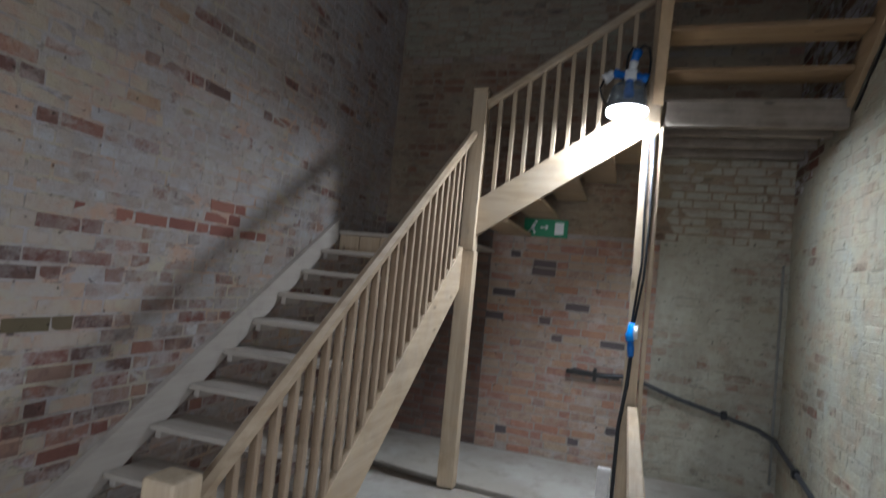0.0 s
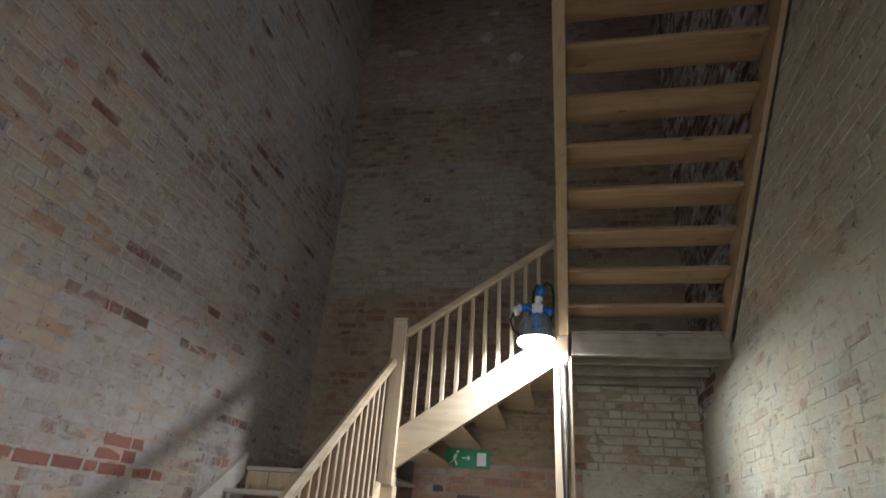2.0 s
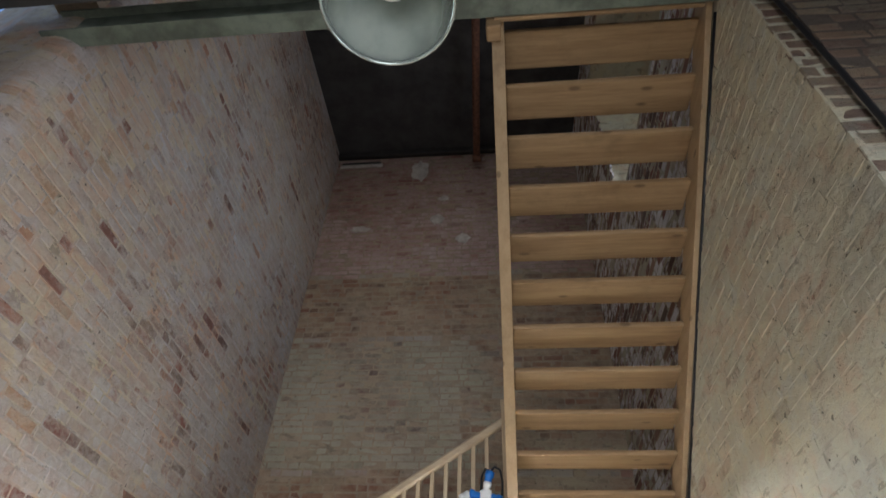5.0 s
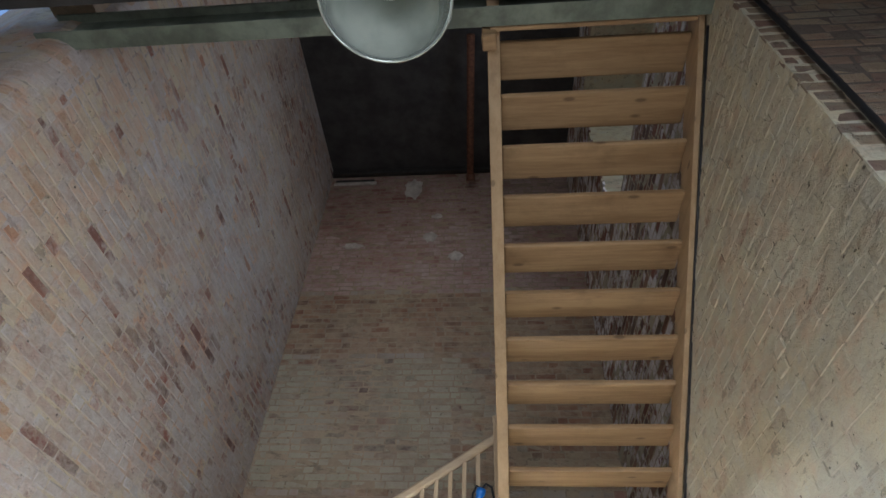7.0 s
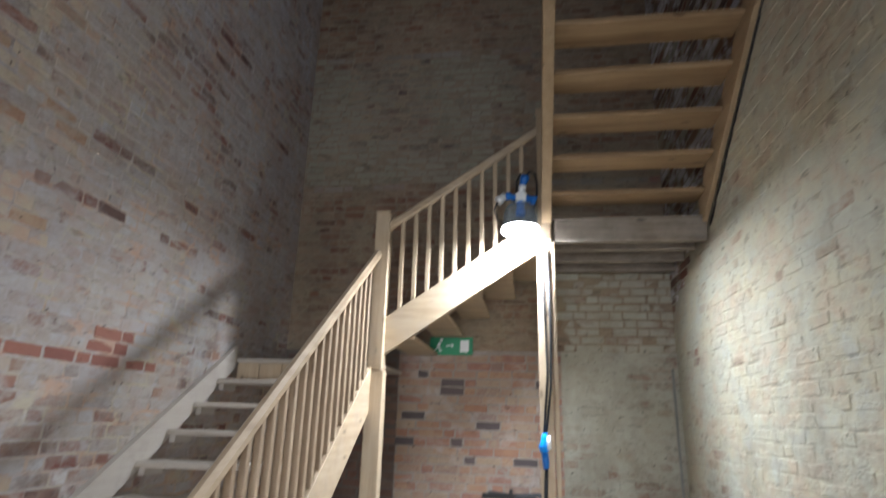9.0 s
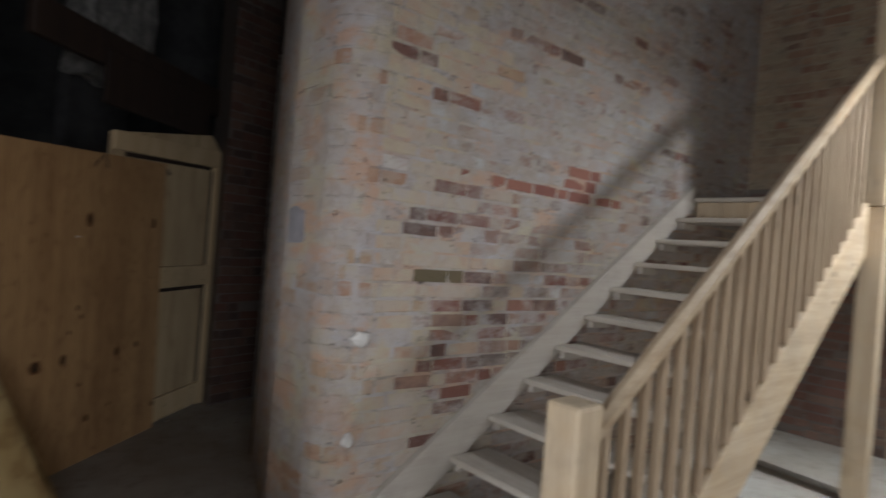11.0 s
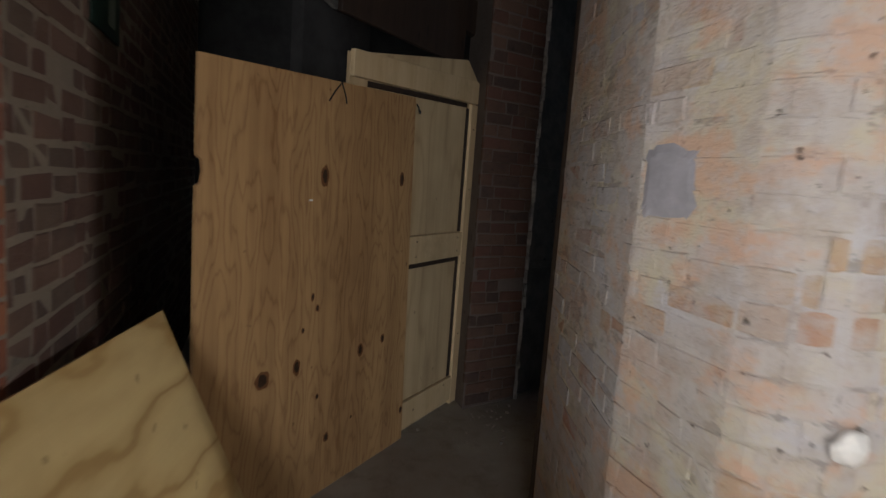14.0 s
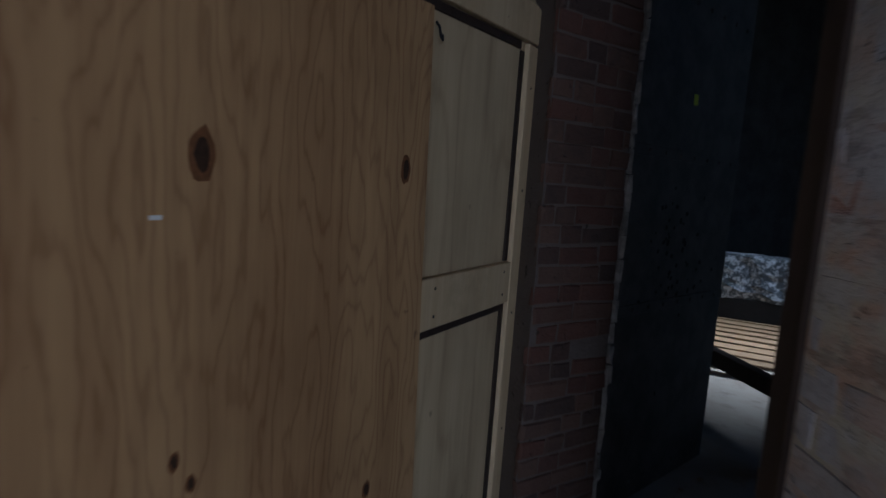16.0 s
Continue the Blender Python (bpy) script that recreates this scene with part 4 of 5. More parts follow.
def local_material(name, light, dark, rings, grain="z", rough=0.6, bands=9.0, bold=0.55, reach=0.34, streaky=0.0):
    """Rotary-cut plywood face: broad flamed figure. Made in the sheet's own coordinates."""
    n = Nodes(name, rough, 0.0, 0.3)
    tc = n.t.nodes.new("ShaderNodeTexCoord").outputs["Object"]
    st = (1, 1, 0.2) if grain == "z" else (0.3, 1, 1)
    base = n.noise(rings, 5, 0.42, vec=tc, stretch=st)
    wave = n.math("FRACT", n.math("MULTIPLY", base, bands))
    tri = n.math("ABSOLUTE", n.math("SUBTRACT", wave, 0.5))
    fibre = n.noise(1.0, 4, 0.7, vec=tc, stretch=(160, 160, 3) if grain == "z" else (3, 160, 160))
    blot = n.noise(1.7, 4, 0.6, vec=tc, shift=6)
    f = n.math("ADD", n.math("MULTIPLY", n.math("ADD", n.math("MULTIPLY", n.steps(tri, 0.0, reach), 0.5), n.math("MULTIPLY", n.steps(tri, 0.02, 0.14), 0.5)), bold), n.math("MULTIPLY", fibre, 1.0 - bold))
    streak = n.noise(1.0, 5, 0.6, vec=tc, stretch=(11, 11, 0.5) if grain == "z" else (0.5, 11, 11), shift=9)
    f = n.math("ADD", n.math("MULTIPLY", f, 1.0 - streaky), n.math("MULTIPLY", n.steps(streak, 0.3, 0.68), streaky))
    c = n.mix(f, dark, light)
    c = n.mix(n.math("MULTIPLY", n.steps(blot, 0.4, 0.75), 0.45), c, n.mix(0.6, c, tuple(v * 0.6 for v in dark)))
    spots = n.steps(n.noise(14, 3, 0.5, vec=tc, shift=2), 0.70, 0.76)
    c = n.mix(n.math("MULTIPLY", spots, 0.5), c, tuple(v * 0.4 for v in dark))
    n.colour(c)
    n.bump(f, 0.15, 0.002)
    return n.mat


P_ORANGE = local_material("orange_plywood", (0.51, 0.315, 0.145), (0.20, 0.092, 0.036), 6.0, bands=14.0, bold=0.5, streaky=0.4)
P_PALE = local_material("pale_plywood", (0.60, 0.46, 0.27), (0.36, 0.255, 0.14), 2.2, rough=0.7, streaky=0.4)
P_BOARD = local_material("yellow_plywood", (0.50, 0.36, 0.165), (0.29, 0.17, 0.06), 1.7, "x", 0.5, 11.0, 0.8, 0.48)
P_BATTEN = wood_material("planed_batten", (0.60, 0.46, 0.27), (0.50, 0.36, 0.20), "z", 0.8, 0.6, False, 33)
M_KNOT = plain("knot", (0.05, 0.025, 0.012), 0.7, spread=0.5, scale=60)
M_KNOT_RING = plain("knot_ring", (0.20, 0.085, 0.03), 0.7, spread=0.4, scale=60)


ply = thing("plywood_sheet", "tall orange plywood sheet with dark knots, standing upright", "plywood")
ply.matrix_basis = PLY @ pose(0, -0.014, 0)
bm = bmesh.new()
outline = [(0.0, 0.0), (1.46, 0.0), (1.38, 1.985), (0.0, 1.92), (0.0, 1.575), (0.022, 1.56), (0.028, 1.52), (0.02, 1.48), (0.0, 1.47)]
a = [bm.verts.new((x, 0.0, z)) for x, z in outline]
b = [bm.verts.new((x, 0.018, z)) for x, z in outline]
bm.faces.new(a)
bm.faces.new(list(reversed(b)))
for i in range(len(outline)):
    j = (i + 1) % len(outline)
    bm.faces.new((a[j], a[i], b[i], b[j]))
bmesh.ops.recalc_face_normals(bm, faces=bm.faces)
part("sheet", bm, P_ORANGE, ply)


def knot(parent, x, z, w, h, y=0.0185):
    bm = bmesh.new()
    rr = random.Random(int(x * 1000))
    vs = [bm.verts.new((x + w * 1.5 * math.cos(k * math.tau / 14) * rr.uniform(0.85, 1.1), y, z + h * 1.45 * math.sin(k * math.tau / 14) * rr.uniform(0.85, 1.1))) for k in range(14)]
    bm.faces.new(vs)
    k_ = part("knot", bm, M_KNOT_RING, parent)
    bm = bmesh.new()
    vs = [bm.verts.new((x + w * math.cos(k * math.tau / 12) * rr.uniform(0.7, 1.1), y + 0.0006, z + h * math.sin(k * math.tau / 12) * rr.uniform(0.7, 1.1))) for k in range(12)]
    bm.faces.new(vs)
    part("knot_heart", bm, M_KNOT, k_)


for x, z, w, h in ((0.665, 1.528, 0.019, 0.036), (1.29, 1.538, 0.015, 0.028), (0.335, 0.673, 0.028, 0.03), (0.535, 0.68, 0.016, 0.028), (1.0, 0.655, 0.016, 0.025), (1.195, 0.673, 0.012, 0.018),
                   (1.43, 0.19, 0.012, 0.016), (0.62, 0.986, 0.008, 0.014), (0.655, 0.93, 0.008, 0.013), (0.565, 0.84, 0.007, 0.01), (0.76, 0.27, 0.014, 0.018), (0.68, 0.5, 0.008, 0.01), (0.95, 0.31, 0.006, 0.008)):
    knot(ply, x, z, w, h)
part("paper_scrap", box((0.568, 0.018, 1.418), (0.590, 0.021, 1.426), 0.001), M_WHITE, ply, "stuck scrap of white paper")
part("bent_wire", tube([(0.665, 0.022, 1.86), (0.70, 0.026, 1.91), (0.735, 0.03, 1.95), (0.77, 0.026, 1.90), (0.785, 0.022, 1.865)], 0.0035, 6), M_BLACK, ply)

door = thing("boarded_door", "plywood door with pale planed battens nailed round it", "door")
door.matrix_basis = PLY @ pose(0, -0.012, 0)
part("panel", side_prism([(0.86, 0.0), (2.285, 0.0), (2.265, 2.2), (2.07, 2.335), (0.86, 2.12)], -0.055, -0.035, "y"), P_PALE, door, "stained pale plywood panel")
part("top_batten", side_prism([(0.86, 2.005), (2.27, 2.075), (2.275, 2.19), (2.16, 2.215), (0.86, 2.13)], -0.034, -0.006, "y"), P_BATTEN, door)
part("stile_batten", box((2.115, -0.0335, 0.0), (2.278, -0.008, 2.062), 0.004), P_BATTEN, door)
part("stile_batten", box((0.87, -0.0335, 0.06), (0.99, -0.008, 1.97), 0.004), P_BATTEN, door)
part("middle_batten", box((0.99, -0.034, 1.05), (2.112, -0.008, 1.215), 0.004), P_BATTEN, door)
part("bottom_batten", box((0.99, -0.034, 0.03), (2.112, -0.008, 0.20), 0.004), P_BATTEN, door)
# thin dark strips stand in for the shadows that the battens cast
for x0, z0, x1, z1 in ((2.08, 1.218, 2.112, 2.03), (2.08, 0.203, 2.112, 1.047), (1.0, 1.018, 2.08, 1.047)):
    part("shadow_bead", box((x0, -0.034, z0), (x1, -0.026, z1), 0.001), W_OLD, door, "dark strip imitating the batten's shadow on the panel")
part("shadow_bead", side_prism([(1.0, 1.978), (2.08, 2.033), (2.08, 2.063), (1.0, 2.008)], -0.034, -0.026, "y"), W_OLD, door, "dark strip imitating the batten's shadow on the panel")
for x, z in ((1.53, 1.09), (1.53, 1.18), (2.05, 1.09), (2.05, 1.18), (2.16, 0.5), (2.16, 1.0), (2.16, 1.5), (2.16, 1.9), (1.4, 2.08), (1.9, 2.1), (1.62, 0.12), (2.0, 0.17)):
    part("nail_head", lathe([(0.001, 0.002), (0.005, 0.0015), (0.006, 0.0)], Matrix.Translation((x, -0.0078, z)) @ Matrix.Rotation(radians(-90), 4, "X"), 8), M_STEEL_DARK, door)
part("hook", tube([(1.42, 0.0, 1.955), (1.42, 0.012, 1.94), (1.425, 0.015, 1.915), (1.44, 0.012, 1.91), (1.445, 0.008, 1.925)], 0.004, 6), M_BLACK, door)

lintel = thing("door_lintel", "dark brown board over the boarded door", "board")
lintel.matrix_basis = PLY @ pose(0, -0.10, 0)
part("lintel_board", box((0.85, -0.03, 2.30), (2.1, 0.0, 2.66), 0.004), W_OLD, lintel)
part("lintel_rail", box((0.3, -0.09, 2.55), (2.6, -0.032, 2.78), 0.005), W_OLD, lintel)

old_wall = thing("rubble_wall", "remains of pale rough plaster behind the lintel", "plaster")
old_wall.matrix_basis = PLY @ pose(0, -0.75, 0)
bm = box((1.45, -0.25, 2.65), (2.25, 0.0, 4.2), 0.03, None, 0.0, 2)
bmesh.ops.subdivide_edges(bm, edges=list(bm.edges), cuts=8, use_grid_fill=True)
for v in bm.verts:
    v.co += Vector([noise.noise(v.co * 6 + Vector((k * 7, 0, 0))) for k in range(3)]) * 0.06
part("plaster_face", bm, plain("old_plaster", (0.30, 0.28, 0.25), 0.95, spread=0.6, scale=9, bump=0.8), old_wall)
part("support", box((1.5, -0.3, 0.0), (2.2, -0.2, 2.75)), M_NEAR_BLACK, old_wall)

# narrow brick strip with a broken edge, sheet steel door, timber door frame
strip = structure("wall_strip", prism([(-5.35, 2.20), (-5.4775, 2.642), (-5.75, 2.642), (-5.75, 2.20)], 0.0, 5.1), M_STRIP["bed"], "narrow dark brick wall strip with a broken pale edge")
edge = bmesh.new()
rr = random.Random(3)
z = 0.0
while z < 3.2:
    h = rr.uniform(0.05, 0.12)
    off = rr.uniform(-0.008, 0.012)
    add_box(edge, (-5.53, 2.644, z), (-5.468 + off, 2.668, z + h - 0.004), 0.004, rough=0.005)
    z += h
part("mortar_edge", edge, plain("old_mortar", (0.36, 0.32, 0.28), 0.95, spread=0.6, scale=14, bump=0.6), strip, "ragged pale mortar edge")

SD = Vector((-0.4235, 0.906, 0))
M_SHEET = plain("blackened_sheet_steel", (0.075, 0.064, 0.055), 0.62, 0.1, 0.4, 0.6, 7)
steel_door = thing("steel_door", "blackened sheet steel door with rivets, standing open", "door")
SM = Matrix((SD, Vector((0.906, 0.4235, 0)), Vector((0, 0, 1)))).transposed().to_4x4()
SM.translation = (-5.53, 2.76, 0.0)
steel_door.matrix_basis = SM
for k, (z0, z1) in enumerate(((0.02, 1.0), (1.0, 1.72), (1.72, 3.0))):
    part("steel_sheet", box((-0.13, -0.02 + 0.002 * k, z0), (1.03, -0.008, z1 - 0.004), 0.002), M_SHEET, steel_door)
    part("seam_strap", box((-0.125, -0.0075, z1 - 0.03), (1.03, -0.001, z1 + 0.02), 0.002), M_SHEET, steel_door)
for i in range(7):
    for z in (0.1, 0.98, 1.70, 2.4):
        part("rivet", lathe([(0.001, 0.008), (0.009, 0.006), (0.013, 0.0)], Matrix.Translation((0.05 + 0.145 * i, -0.001, z + 0.015)) @ Matrix.Rotation(radians(-90), 4, "X"), 10), M_SHEET, steel_door)
rs = random.Random(8)
M_SOOT_SPOT = plain("soot_spot", (0.012, 0.011, 0.011), 0.9)
bm = bmesh.new()
for i in range(60):
    cx, cz, r = rs.gauss(0.45, 0.16), rs.gauss(1.2, 0.2), rs.uniform(0.006, 0.018)
    bm.faces.new([bm.verts.new((cx + r * math.cos(k) * rs.uniform(.6, 1.2), -0.0068 + 0.0001 * i * 0.3, cz + r * math.sin(k) * rs.uniform(.6, 1.2))) for k in [j * math.tau / 7 for j in range(7)]])
tagged(part("spatter", bm, M_SOOT_SPOT, steel_door, "black spatter"), kind="stuff")
part("sticker", box((0.42, -0.007, 1.965), (0.46, -0.005, 2.015), 0.001), plain("yellow_paper", (0.55, 0.6, 0.03), 0.7, bump=0), steel_door, "small yellow sticker")

frame_post = thing("door_frame_post", "rough brown timber post of the door frame", "post")
JM = Matrix.Translation((-4.104, 2.105, 0)) @ Matrix.Rotation(math.atan2(0.267, -0.833), 4, "Z")
frame_post.matrix_basis = JM
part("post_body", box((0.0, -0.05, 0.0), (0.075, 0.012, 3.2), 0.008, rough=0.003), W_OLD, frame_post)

# Sign green lowered to near black, putting the passage's shade into its colour.
M_SIGN_DARK = plain("grimy_sign_green", (0.012, 0.035, 0.024), 0.6, spread=0.4, bump=0)
dark_sign = thing("passage_sign", "small green sign fixed high on the passage brickwork, coloured dark for its shade", "sign")
part("panel", box((-4.385, 0.283, 1.966), (-3.985, 0.288, 2.167), 0.001), M_SIGN_DARK, dark_sign)
part("symbol", box((-4.305, 0.2885, 2.006), (-4.205, 0.290, 2.127), 0.0005), M_STEEL_GREEN, dark_sign)

# leaning plywood board in front of the pier
T, F, A = Vector((-3.83, 0.524, 1.069)), Vector((-3.60, 1.0, 0.004)), Vector((0.973, -0.233, 0))
board = thing("leaning_board", "yellow plywood board with black scuffs leaning on the pier", "plywood")
ex, ez = A, (T - F).normalized()
ny_ = ez.cross(ex).normalized()
ez2 = ex.cross(ny_).normalized()
BM = Matrix((ex, -ny_, ez2)).transposed().to_4x4()
BM.translation = F
board.matrix_basis = BM
inv = BM.inverted()
t0 = inv @ T
hb = t0.z
bm = bmesh.new()
quad = [(0, 0), (1.95, 0), (1.95 + t0.x, hb), (t0.x, hb)]
a = [bm.verts.new((x, 0.0, z)) for x, z in quad]
b = [bm.verts.new((x, 0.018, z)) for x, z in quad]
bm.faces.new(a)
bm.faces.new(list(reversed(b)))
for i in range(4):
    j = (i + 1) % 4
    bm.faces.new((a[j], a[i], b[i], b[j]))
bmesh.ops.recalc_face_normals(bm, faces=bm.faces)
part("sheet", bm, P_BOARD, board)
ns = random.Random(5)
bm = bmesh.new()
for i in range(190):
    cx, cz = ns.gauss(1.42, 0.09), ns.gauss(0.70, 0.17)
    cx -= (cz - 0.72) * 0.25
    L, w = ns.uniform(0.02, 0.10), ns.uniform(0.002, 0.010) * ns.random()
    for y in (-0.0012 - 0.00001 * i, 0.0192 + 0.00001 * i):
        bm.faces.new([bm.verts.new((cx + sx * w + sz * L * -0.2, y, cz + sz * L)) for sx, sz in ((-1, -0.5), (1, -0.5), (0.6, 0.5), (-0.6, 0.5))])
tagged(part("scuffing", bm, M_KNOT, board, "black scuff marks"), kind="stuff")

# rubble and dirt at the foot of the wall
debris = tagged(new("floor_debris", bpy.data.meshes.new("floor_debris")), "scattered mortar crumbs and dirt on the floor", "debris", "", "stuff")
bm = bmesh.new()
rd = random.Random(21)
spots = [(-3.5, 1.82, 0.25, 60), (-4.6, 2.2, 0.7, 90), (-5.2, 2.35, 0.3, 90), (-2.9, 1.72, 0.2, 40), (-1.8, 4.6, 0.4, 30), (-5.5, 3.2, 0.4, 60)]
for sx, sy, sp, cnt in spots:
    for i in range(cnt):
        x, y, r = rd.gauss(sx, sp), rd.gauss(sy, sp * 0.5), rd.uniform(0.002, 0.008) * (1 if rd.random() < 0.94 else 2.5)
        if y > 2.07 - 0.32 * (x + 4.02) and x > -4.0 or y > 4.2:
            continue
        bmesh.ops.create_icosphere(bm, subdivisions=1, radius=r, matrix=Matrix.Translation((x, y, r * 0.5)) @ Matrix.Rotation(rd.random() * 6, 4, "Z") @ Matrix.Diagonal((1, rd.uniform(0.5, 1), 0.6, 1)))
for v in bm.verts:
    v.co += Vector((rd.uniform(-1, 1), rd.uniform(-1, 1), rd.uniform(-0.5, 0.5))) * 0.0025
bm.to_mesh(debris.data)
bm.free()
debris.data.materials.append(plain("crumbs", (0.34, 0.29, 0.24), 0.95, spread=0.5, scale=60))


def lump(name, x, y, z, rx, ry, rz, label, seed):
    bm = bmesh.new()
    bmesh.ops.create_icosphere(bm, subdivisions=3, radius=1.0, matrix=Matrix.Translation((x, y, z)) @ Matrix.Diagonal((rx, ry, rz, 1)))
    for v in bm.verts:
        q = noise.noise(v.co * 45 + Vector((seed, 0, 0))) * 0.35
        v.co += (v.co - Vector((x, y, z))) * q
    return tagged(part(name, bm, M_PLASTER, smooth=True), label, "plaster")


lump("plaster_lump", XL + 0.012, 1.955, 1.07, 0.02, 0.05, 0.035, "white plaster lump stuck on the brick wall", 1)
lump("plaster_lump", XL + 0.005, 1.93, 0.595, 0.018, 0.028, 0.035, "small white plaster lump stuck on the wall", 2)
bm = bmesh.new()
rp = random.Random(4)
ring = [(-3.065 + (0.075 + rp.uniform(-0.01, 0.01)) * (abs(math.cos(k)) ** 0.3) * math.copysign(1, math.cos(k)), 1.585 + (0.07 + rp.uniform(-0.01, 0.01)) * (abs(math.sin(k)) ** 0.3) * math.copysign(1, math.sin(k))) for k in [i * math.tau / 28 for i in range(28)]]
fr = [bm.verts.new((x, 1.7935, z)) for x, z in ring]
bk = [bm.verts.new((-3.065 + (x + 3.065) * 1.3, 1.7995, 1.585 + (z - 1.585) * 1.3)) for x, z in ring]
bm.faces.new(fr)
for i in range(28):
    bm.faces.new((fr[i], fr[(i + 1) % 28], bk[(i + 1) % 28], bk[i]))
bmesh.ops.recalc_face_normals(bm, faces=bm.faces)
patch = tagged(part("cement_patch", bm, plain("grey_cement", (0.25, 0.232, 0.24), 0.95, scale=9, bump=0.5)), "grey cement patch smeared on the wall end", "plaster")

# paper scrap at the foot of the wall end
bm = bmesh.new()
bmesh.ops.create_grid(bm, x_segments=8, y_segments=5, size=1.0, matrix=Matrix.Translation((-3.38, 1.66, 0.012)) @ Matrix.Rotation(0.5, 4, "Z") @ Matrix.Diagonal((0.085, 0.035, 1, 1)))
for v in bm.verts:
    v.co += Vector((noise.noise(v.co * 30), noise.noise(v.co * 30 + Vector((5, 0, 0))), 0)) * 0.02 + Vector((0, 0, abs(noise.noise(v.co * 40)) * 0.03))
bmesh.ops.solidify(bm, geom=list(bm.faces), thickness=0.002)
paper_scrap_floor = tagged(part("paper_scrap", bm, plain("dirty_paper", (0.45, 0.46, 0.46), 0.7, spread=0.5, scale=30)), "crumpled dirty pale paper scrap on the floor", "paper")

# back room seen through the gap: pallets and wrapped goods
pallet = thing("pallet", "pale slatted timber pallet on the floor", "pallet")
PM = pose(-8.02, 5.98, 0.0, 0, 0, 46)
pallet.matrix_basis = PM
for i in range(10):
    part("slat", box((-0.5, -1.2 + 0.245 * i, 0.128), (0.5, -1.04 + 0.245 * i, 0.15), 0.003, rough=0.004), W_PINE_Y, pallet)
for i in range(3):
    part("bearer", box((-0.49 + 0.44 * i, -1.19, 0.0), (-0.39 + 0.44 * i, 1.16, 0.126), 0.004), W_PINE_Y, pallet)
wrap_m = Nodes("plastic_wrap", 0.28, 0.0, 0.7)
wrap_m.colour(wrap_m.mix(wrap_m.steps(wrap_m.noise(16, 5, 0.7), 0.44, 0.62), (0.06, 0.075, 0.09), (0.55, 0.60, 0.66)))
bm = box((-0.45, 0.80, 0.374), (0.48, 1.16, 0.914), 0.05, PM, 0.0, 2)
bmesh.ops.subdivide_edges(bm, edges=list(bm.edges), cuts=5, use_grid_fill=True)
for v in bm.verts:
    v.co += Vector([noise.noise(v.co * 7 + Vector((k * 9, 0, 0))) for k in range(3)]) * 0.04
bale = tagged(part("wrapped_bale", bm, wrap_m.mat), "goods wrapped in crumpled clear plastic on a pallet", "bale")
part("carton", box((-0.44, 0.81, 0.152), (0.47, 1.15, 0.404), 0.01, PM), M_BLACK, bale, "dark carton under the wrapping")
low_beam = tagged(part("low_beam", beam_between((-7.113, 4.440, 0.385), (-5.580, 4.184, 0.385), 0.09, 0.11, 0.006), W_OLD), "dark low timber beam across the gap", "beam")
for x, y in ((-7.113, 4.440), (-5.580, 4.184)):
    part("beam_leg", box((x - 0.05, y - 0.05, 0.0), (x + 0.05, y + 0.05, 0.34), 0.004), W_OLD, low_beam)
gap = bpy.data.materials.new("daylight")
gap.use_nodes = True
gap.node_tree.nodes["Principled BSDF"].inputs["Emission Color"].default_value = (1, 1, 1, 1)
gap.node_tree.nodes["Principled BSDF"].inputs["Emission Strength"].default_value = 3.0
tagged(part("daylight_hole", box((-7.99, 0.345, 1.19), (-7.985, 0.385, 1.26), 0.008), gap), "small hole in the far wall letting daylight in", "opening", "", "structure")


# ---------------------------------------------------------------- bricks, last
RUN = [0, 0.0]


def pick_west(a, z, rnd):
    """Mostly washed bricks; bare ones in short runs of a course; one course of bare red."""
    y = 6.08 - a
    if 1.925 < z < 2.003 and 2.50 < y < 3.98:
        return M_RED_ROW
    if 2.003 < z < 2.081 and 3.42 < y < 3.76 or 2.081 < z < 2.16 and 3.52 < y < 3.76:
        return M_RED_ROW
    if 1.36 < z < 1.44 and 2.22 < y < 2.58:
        return M_OLIVE
    if 2.0 < z < 2.25 and 2.3 < y < 3.9:
        return M_WEST
    if RUN[0] > 0 and RUN[1] == z:
        RUN[0] -= 1
        return M_BARE
    if 0.66 < z < 1.27 and 2.25 + 0.25 * rnd.random() < y < 3.2 and rnd.random() < 0.8 or 0.35 < z < 1.35 and 3.2 < y < 4.2 and rnd.random() < 0.4:
        return M_WEST_RED
    if rnd.random() < (0.028 if z < 3.4 else 0.014):
        RUN[0], RUN[1] = rnd.choice((0, 0, 1, 1, 2, 3)), z
        return M_BARE
    if rnd.random() < (0.05 if z < 2.2 else 0.015):
        return M_WEST_RED
    if y < 2.75 + rnd.uniform(-0.45, 0.45):
        return M_NOSE
    return M_WEST


def pick_north(a, z, rnd):
    for b in (4.07, 5.69, 6.67):
        if abs(z - b) < 0.045 and rnd.random() < 0.75:
            return M_BAND
    x = XR - a
    if x > 0.12 and z < 3.05:
        return M_RECESS
    if z > 6.7:
        return M_NORTH_RED
    if 4.1 < z < 5.66 + rnd.uniform(-0.1, 0.1) and x < -0.2 + rnd.uniform(-0.5, 0.5):
        return M_NORTH_GREEN
    return M_NORTH


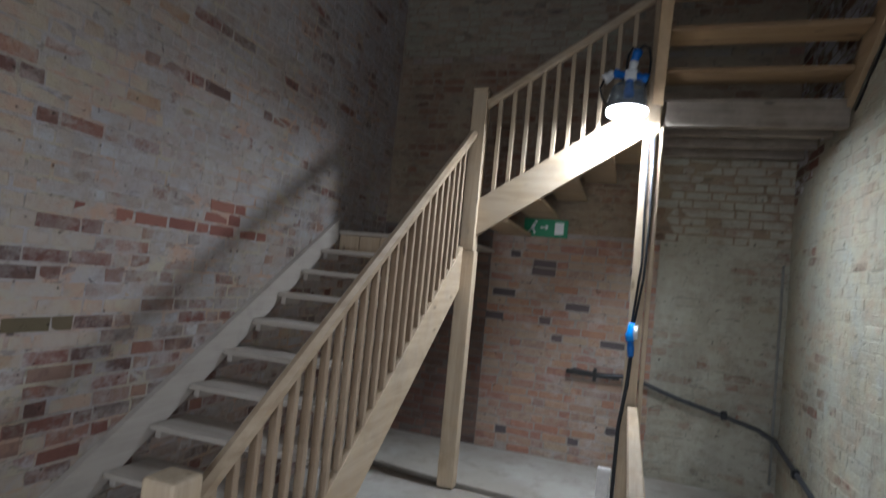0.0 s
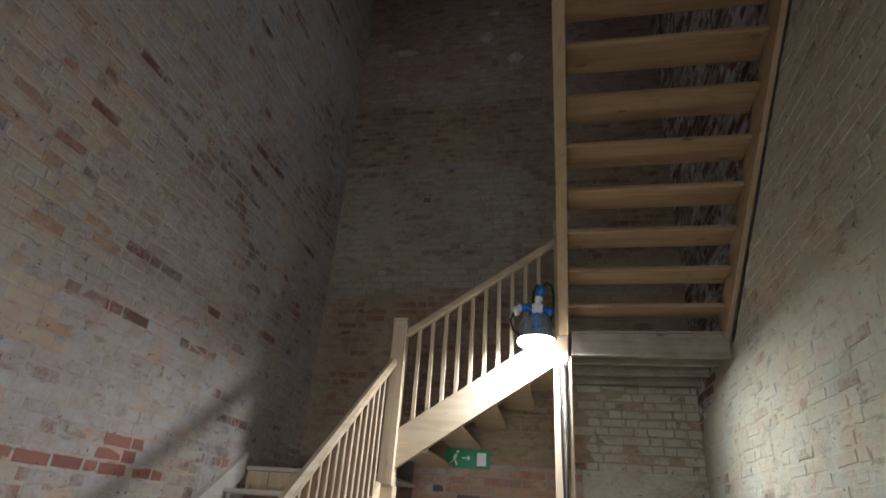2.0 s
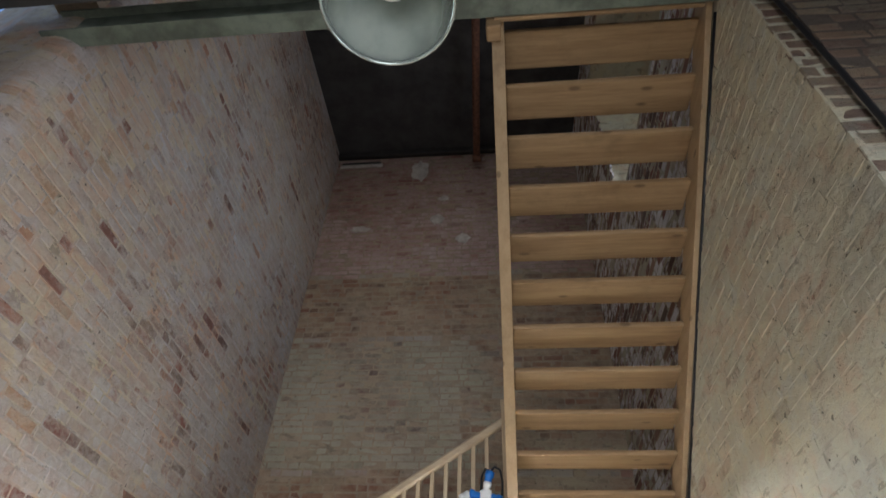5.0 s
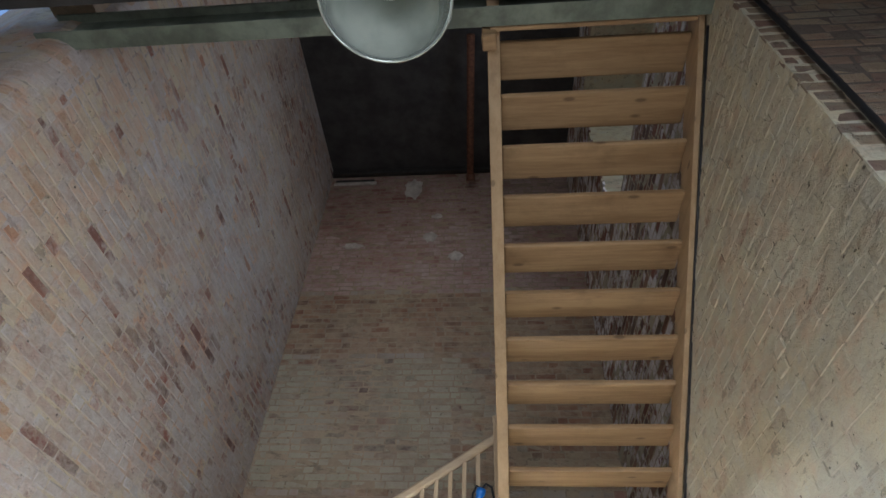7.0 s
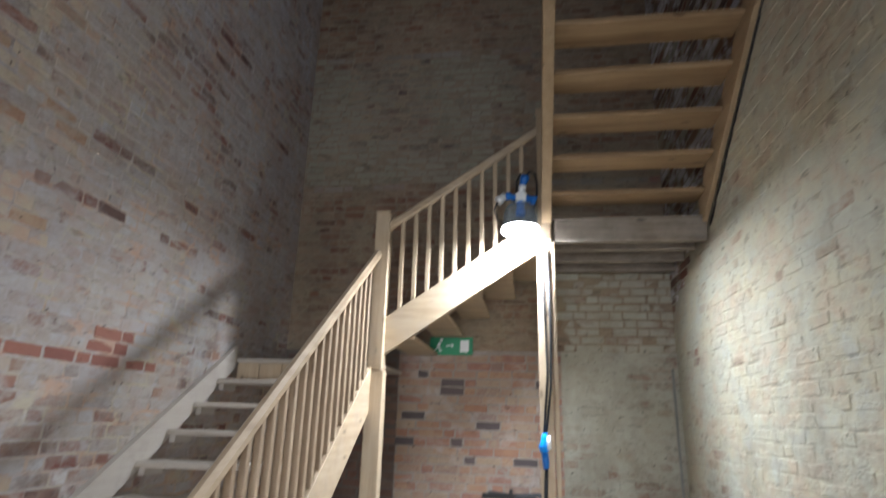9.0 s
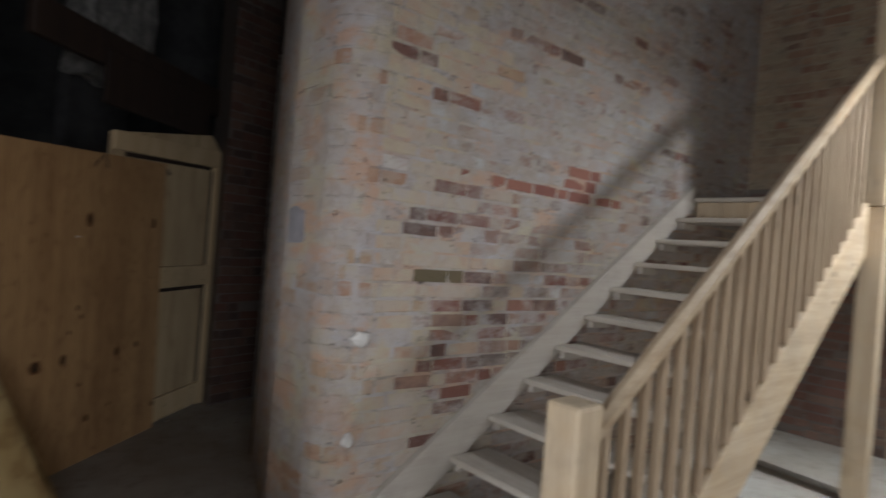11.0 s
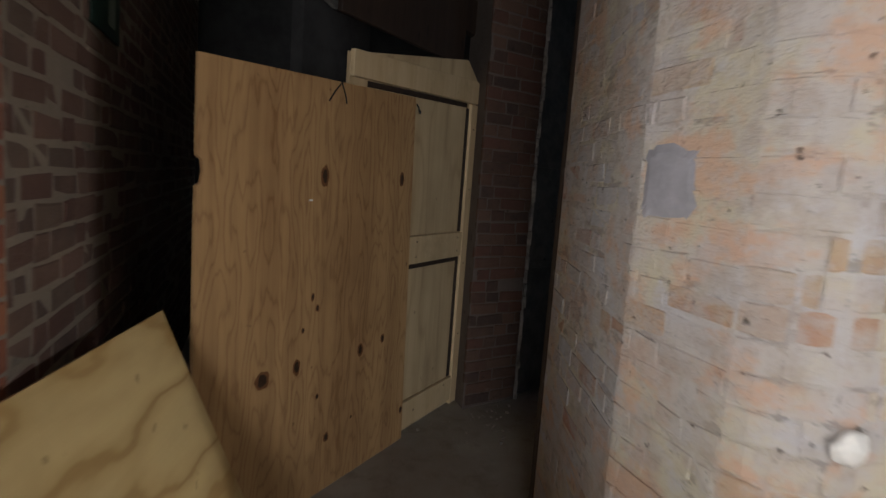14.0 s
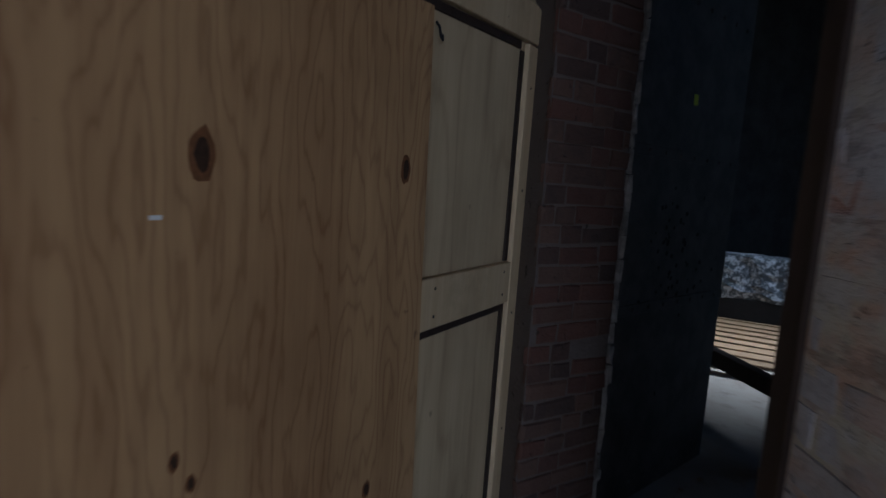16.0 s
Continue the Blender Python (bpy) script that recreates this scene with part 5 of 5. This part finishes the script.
def curved_bricks(owner, line, z0, z1, mats, seed, pitch=0.078, joint=0.011):
    """Bullnose bricks, course by course, round a corner given by its plan line."""
    rnd = random.Random(seed)
    pts = [Vector((x, y, 0)) for x, y in line]
    outs = []
    for i, p in enumerate(pts):
        d = (pts[min(i + 1, len(pts) - 1)] - pts[max(i - 1, 0)]).normalized()
        outs.append(Vector((-d.y, d.x, 0)))
    V, F = [], []
    z = z0
    while z < z1 - 0.03:
        h = pitch - joint
        cut = rnd.randrange(1, len(pts) - 2)
        for lo, hi in ((0, cut), (cut, len(pts) - 1)):
            d = rnd.uniform(0.0005, 0.003)
            k = len(V)
            n_ = hi - lo + 1
            for i in range(lo, hi + 1):
                p = pts[i]
                if i == lo:
                    p = p + (pts[i + 1] - p).normalized() * joint * 0.5
                if i == hi:
                    p = p + (pts[i - 1] - p).normalized() * joint * 0.5
                j1, j2 = rnd.uniform(-0.002, 0.002), rnd.uniform(-0.002, 0.002)
                V.extend((p - outs[i] * 0.01 + Vector((0, 0, z)), p + outs[i] * (d - 0.003) + Vector((0, 0, z + j1)), p + outs[i] * d + Vector((0, 0, z + 0.005)),
                          p + outs[i] * d + Vector((0, 0, z + h - 0.005)), p + outs[i] * (d - 0.003) + Vector((0, 0, z + h + j2)), p - outs[i] * 0.01 + Vector((0, 0, z + h))))
            for i in range(n_ - 1):
                for q in range(5):
                    F.append((k + i * 6 + q, k + i * 6 + q + 1, k + (i + 1) * 6 + q + 1, k + (i + 1) * 6 + q))
            F.append(tuple(k + q for q in range(6)))
            F.append(tuple(k + (n_ - 1) * 6 + q for q in reversed(range(6))))
        z += pitch
    me = bpy.data.meshes.new("bullnose_brickwork")
    me.from_pydata(V, [], F)
    me.materials.append(mats["joined"])
    ob = tagged(new("bullnose_brickwork", me), "", "", "", "stuff")
    ob.parent = owner


lay_bricks(west, (XL, YB), (1, 0), YB - 2.0, 0.02, TOP, M_WEST, 11, (2.85, 4.05, 0.45, 2.35), pick_west, jit=0.0045)
NOSE = [(XL, 2.0), (XL - 0.004, 1.955), (XL - 0.018, 1.915), (-2.672, 1.875), (-2.705, 1.838), (-2.745, 1.813), (-2.80, 1.80)]
curved_bricks(west, NOSE, 0.02, TOP, M_CORNER, 12, joint=0.007)
lay_bricks(west, (-2.80, 1.80), (0.0, -1.0), 0.387, 0.02, 5.2, M_CORNER, 13, (0, 0.4, 0.3, 2.5), depth=(-0.001, 0.0025))
_l = math.hypot(0.913, 0.292)
lay_bricks(west, (-3.187, 1.803), (-0.292 / _l, -0.913 / _l), _l, 0.02, 5.1, M_REVEAL, 14, None, lambda a, z, rnd: M_CORNER if rnd.random() < 0.12 else M_REVEAL, depth=(-0.001, 0.0025))
lay_bricks(north, (XR, YB), (0, -1), XR - XL, 2.30, TOP, M_NORTH, 15, None, pick_north)
lay_bricks(north_low, (0.12, YB), (0, -1), 1.57, 0.165, 2.30, M_LOW, 16, (0.1, 1.57, 0.17, 2.28), lambda a, z, rnd: M_HEADER if rnd.random() < 0.07 else M_LOW, depth=(0.001, 0.006))
lay_bricks(north_left, (-1.45, YB), (0, -1), -1.45 - XL, 0.165, 2.30, M_UNDER, 17)
lay_bricks(north_right, (XR, YB), (0, -1), XR - 0.12, 0.165, 2.30, M_RECESS, 18)


def pick_east(a, z, rnd):
    y = 1.72 + a
    if 2.08 < y < 4.52 and 6.13 < z < 8.57:
        return None
    # above the flight: whitewash whose brightness also imitates daylight on the wall
    if z > 3.42 + (4.85 - y) * 0.694:
        return M_WHITEWASH
    return M_EAST


_e = Vector((XR - XS, YB - 1.72, 0)).normalized()
lay_bricks(east, (XS, 1.72), (-_e.y, _e.x), YB - 1.72, 0.02, TOP, M_EAST, 19, (0.7, 2.2, 2.6, 4.1), pick_east)
lay_bricks(east, (XS + 0.13, 1.72), (0, -1), 0.13, 0.02, 5.1, M_END, 20, joint=0.012)
lay_bricks(bpy.data.objects["wall_return"], (3.2, 1.69), (0, -1), 3.2 - XS - 0.13, 0.02, 5.1, M_END, 25)


def pick_pier(a, z, rnd):
    return M_PIER_GREY if 0.93 < z + 0.3 * (a - 0.1) < 1.12 or rnd.random() < 0.04 else M_PIER


lay_bricks(pier, (-3.22, 0.20), (1, 0), 0.197, 0.02, 5.1, M_PIER, 21, None, pick_pier, pitch=0.086, depth=(0.001, 0.007))
lay_bricks(hall_west, (-3.21, 0.0), (0, 1), 0.65, 0.02, 5.1, M_PIER, 27, (0.0, 1.02, 0.5, 2.6), pick_pier, pitch=0.086, depth=(0.001, 0.007))
curved_bricks(pier, [(-3.33, 0.275), (-3.295, 0.27), (-3.26, 0.255), (-3.235, 0.23), (-3.22, 0.20)], 0.02, 5.1, M_PIER, 22, 0.086)
# passage face of the pier: darker bricks imitate its shade
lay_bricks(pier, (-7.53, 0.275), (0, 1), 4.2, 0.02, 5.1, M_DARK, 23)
_s = Vector((-0.15, 0.52, 0)).normalized()
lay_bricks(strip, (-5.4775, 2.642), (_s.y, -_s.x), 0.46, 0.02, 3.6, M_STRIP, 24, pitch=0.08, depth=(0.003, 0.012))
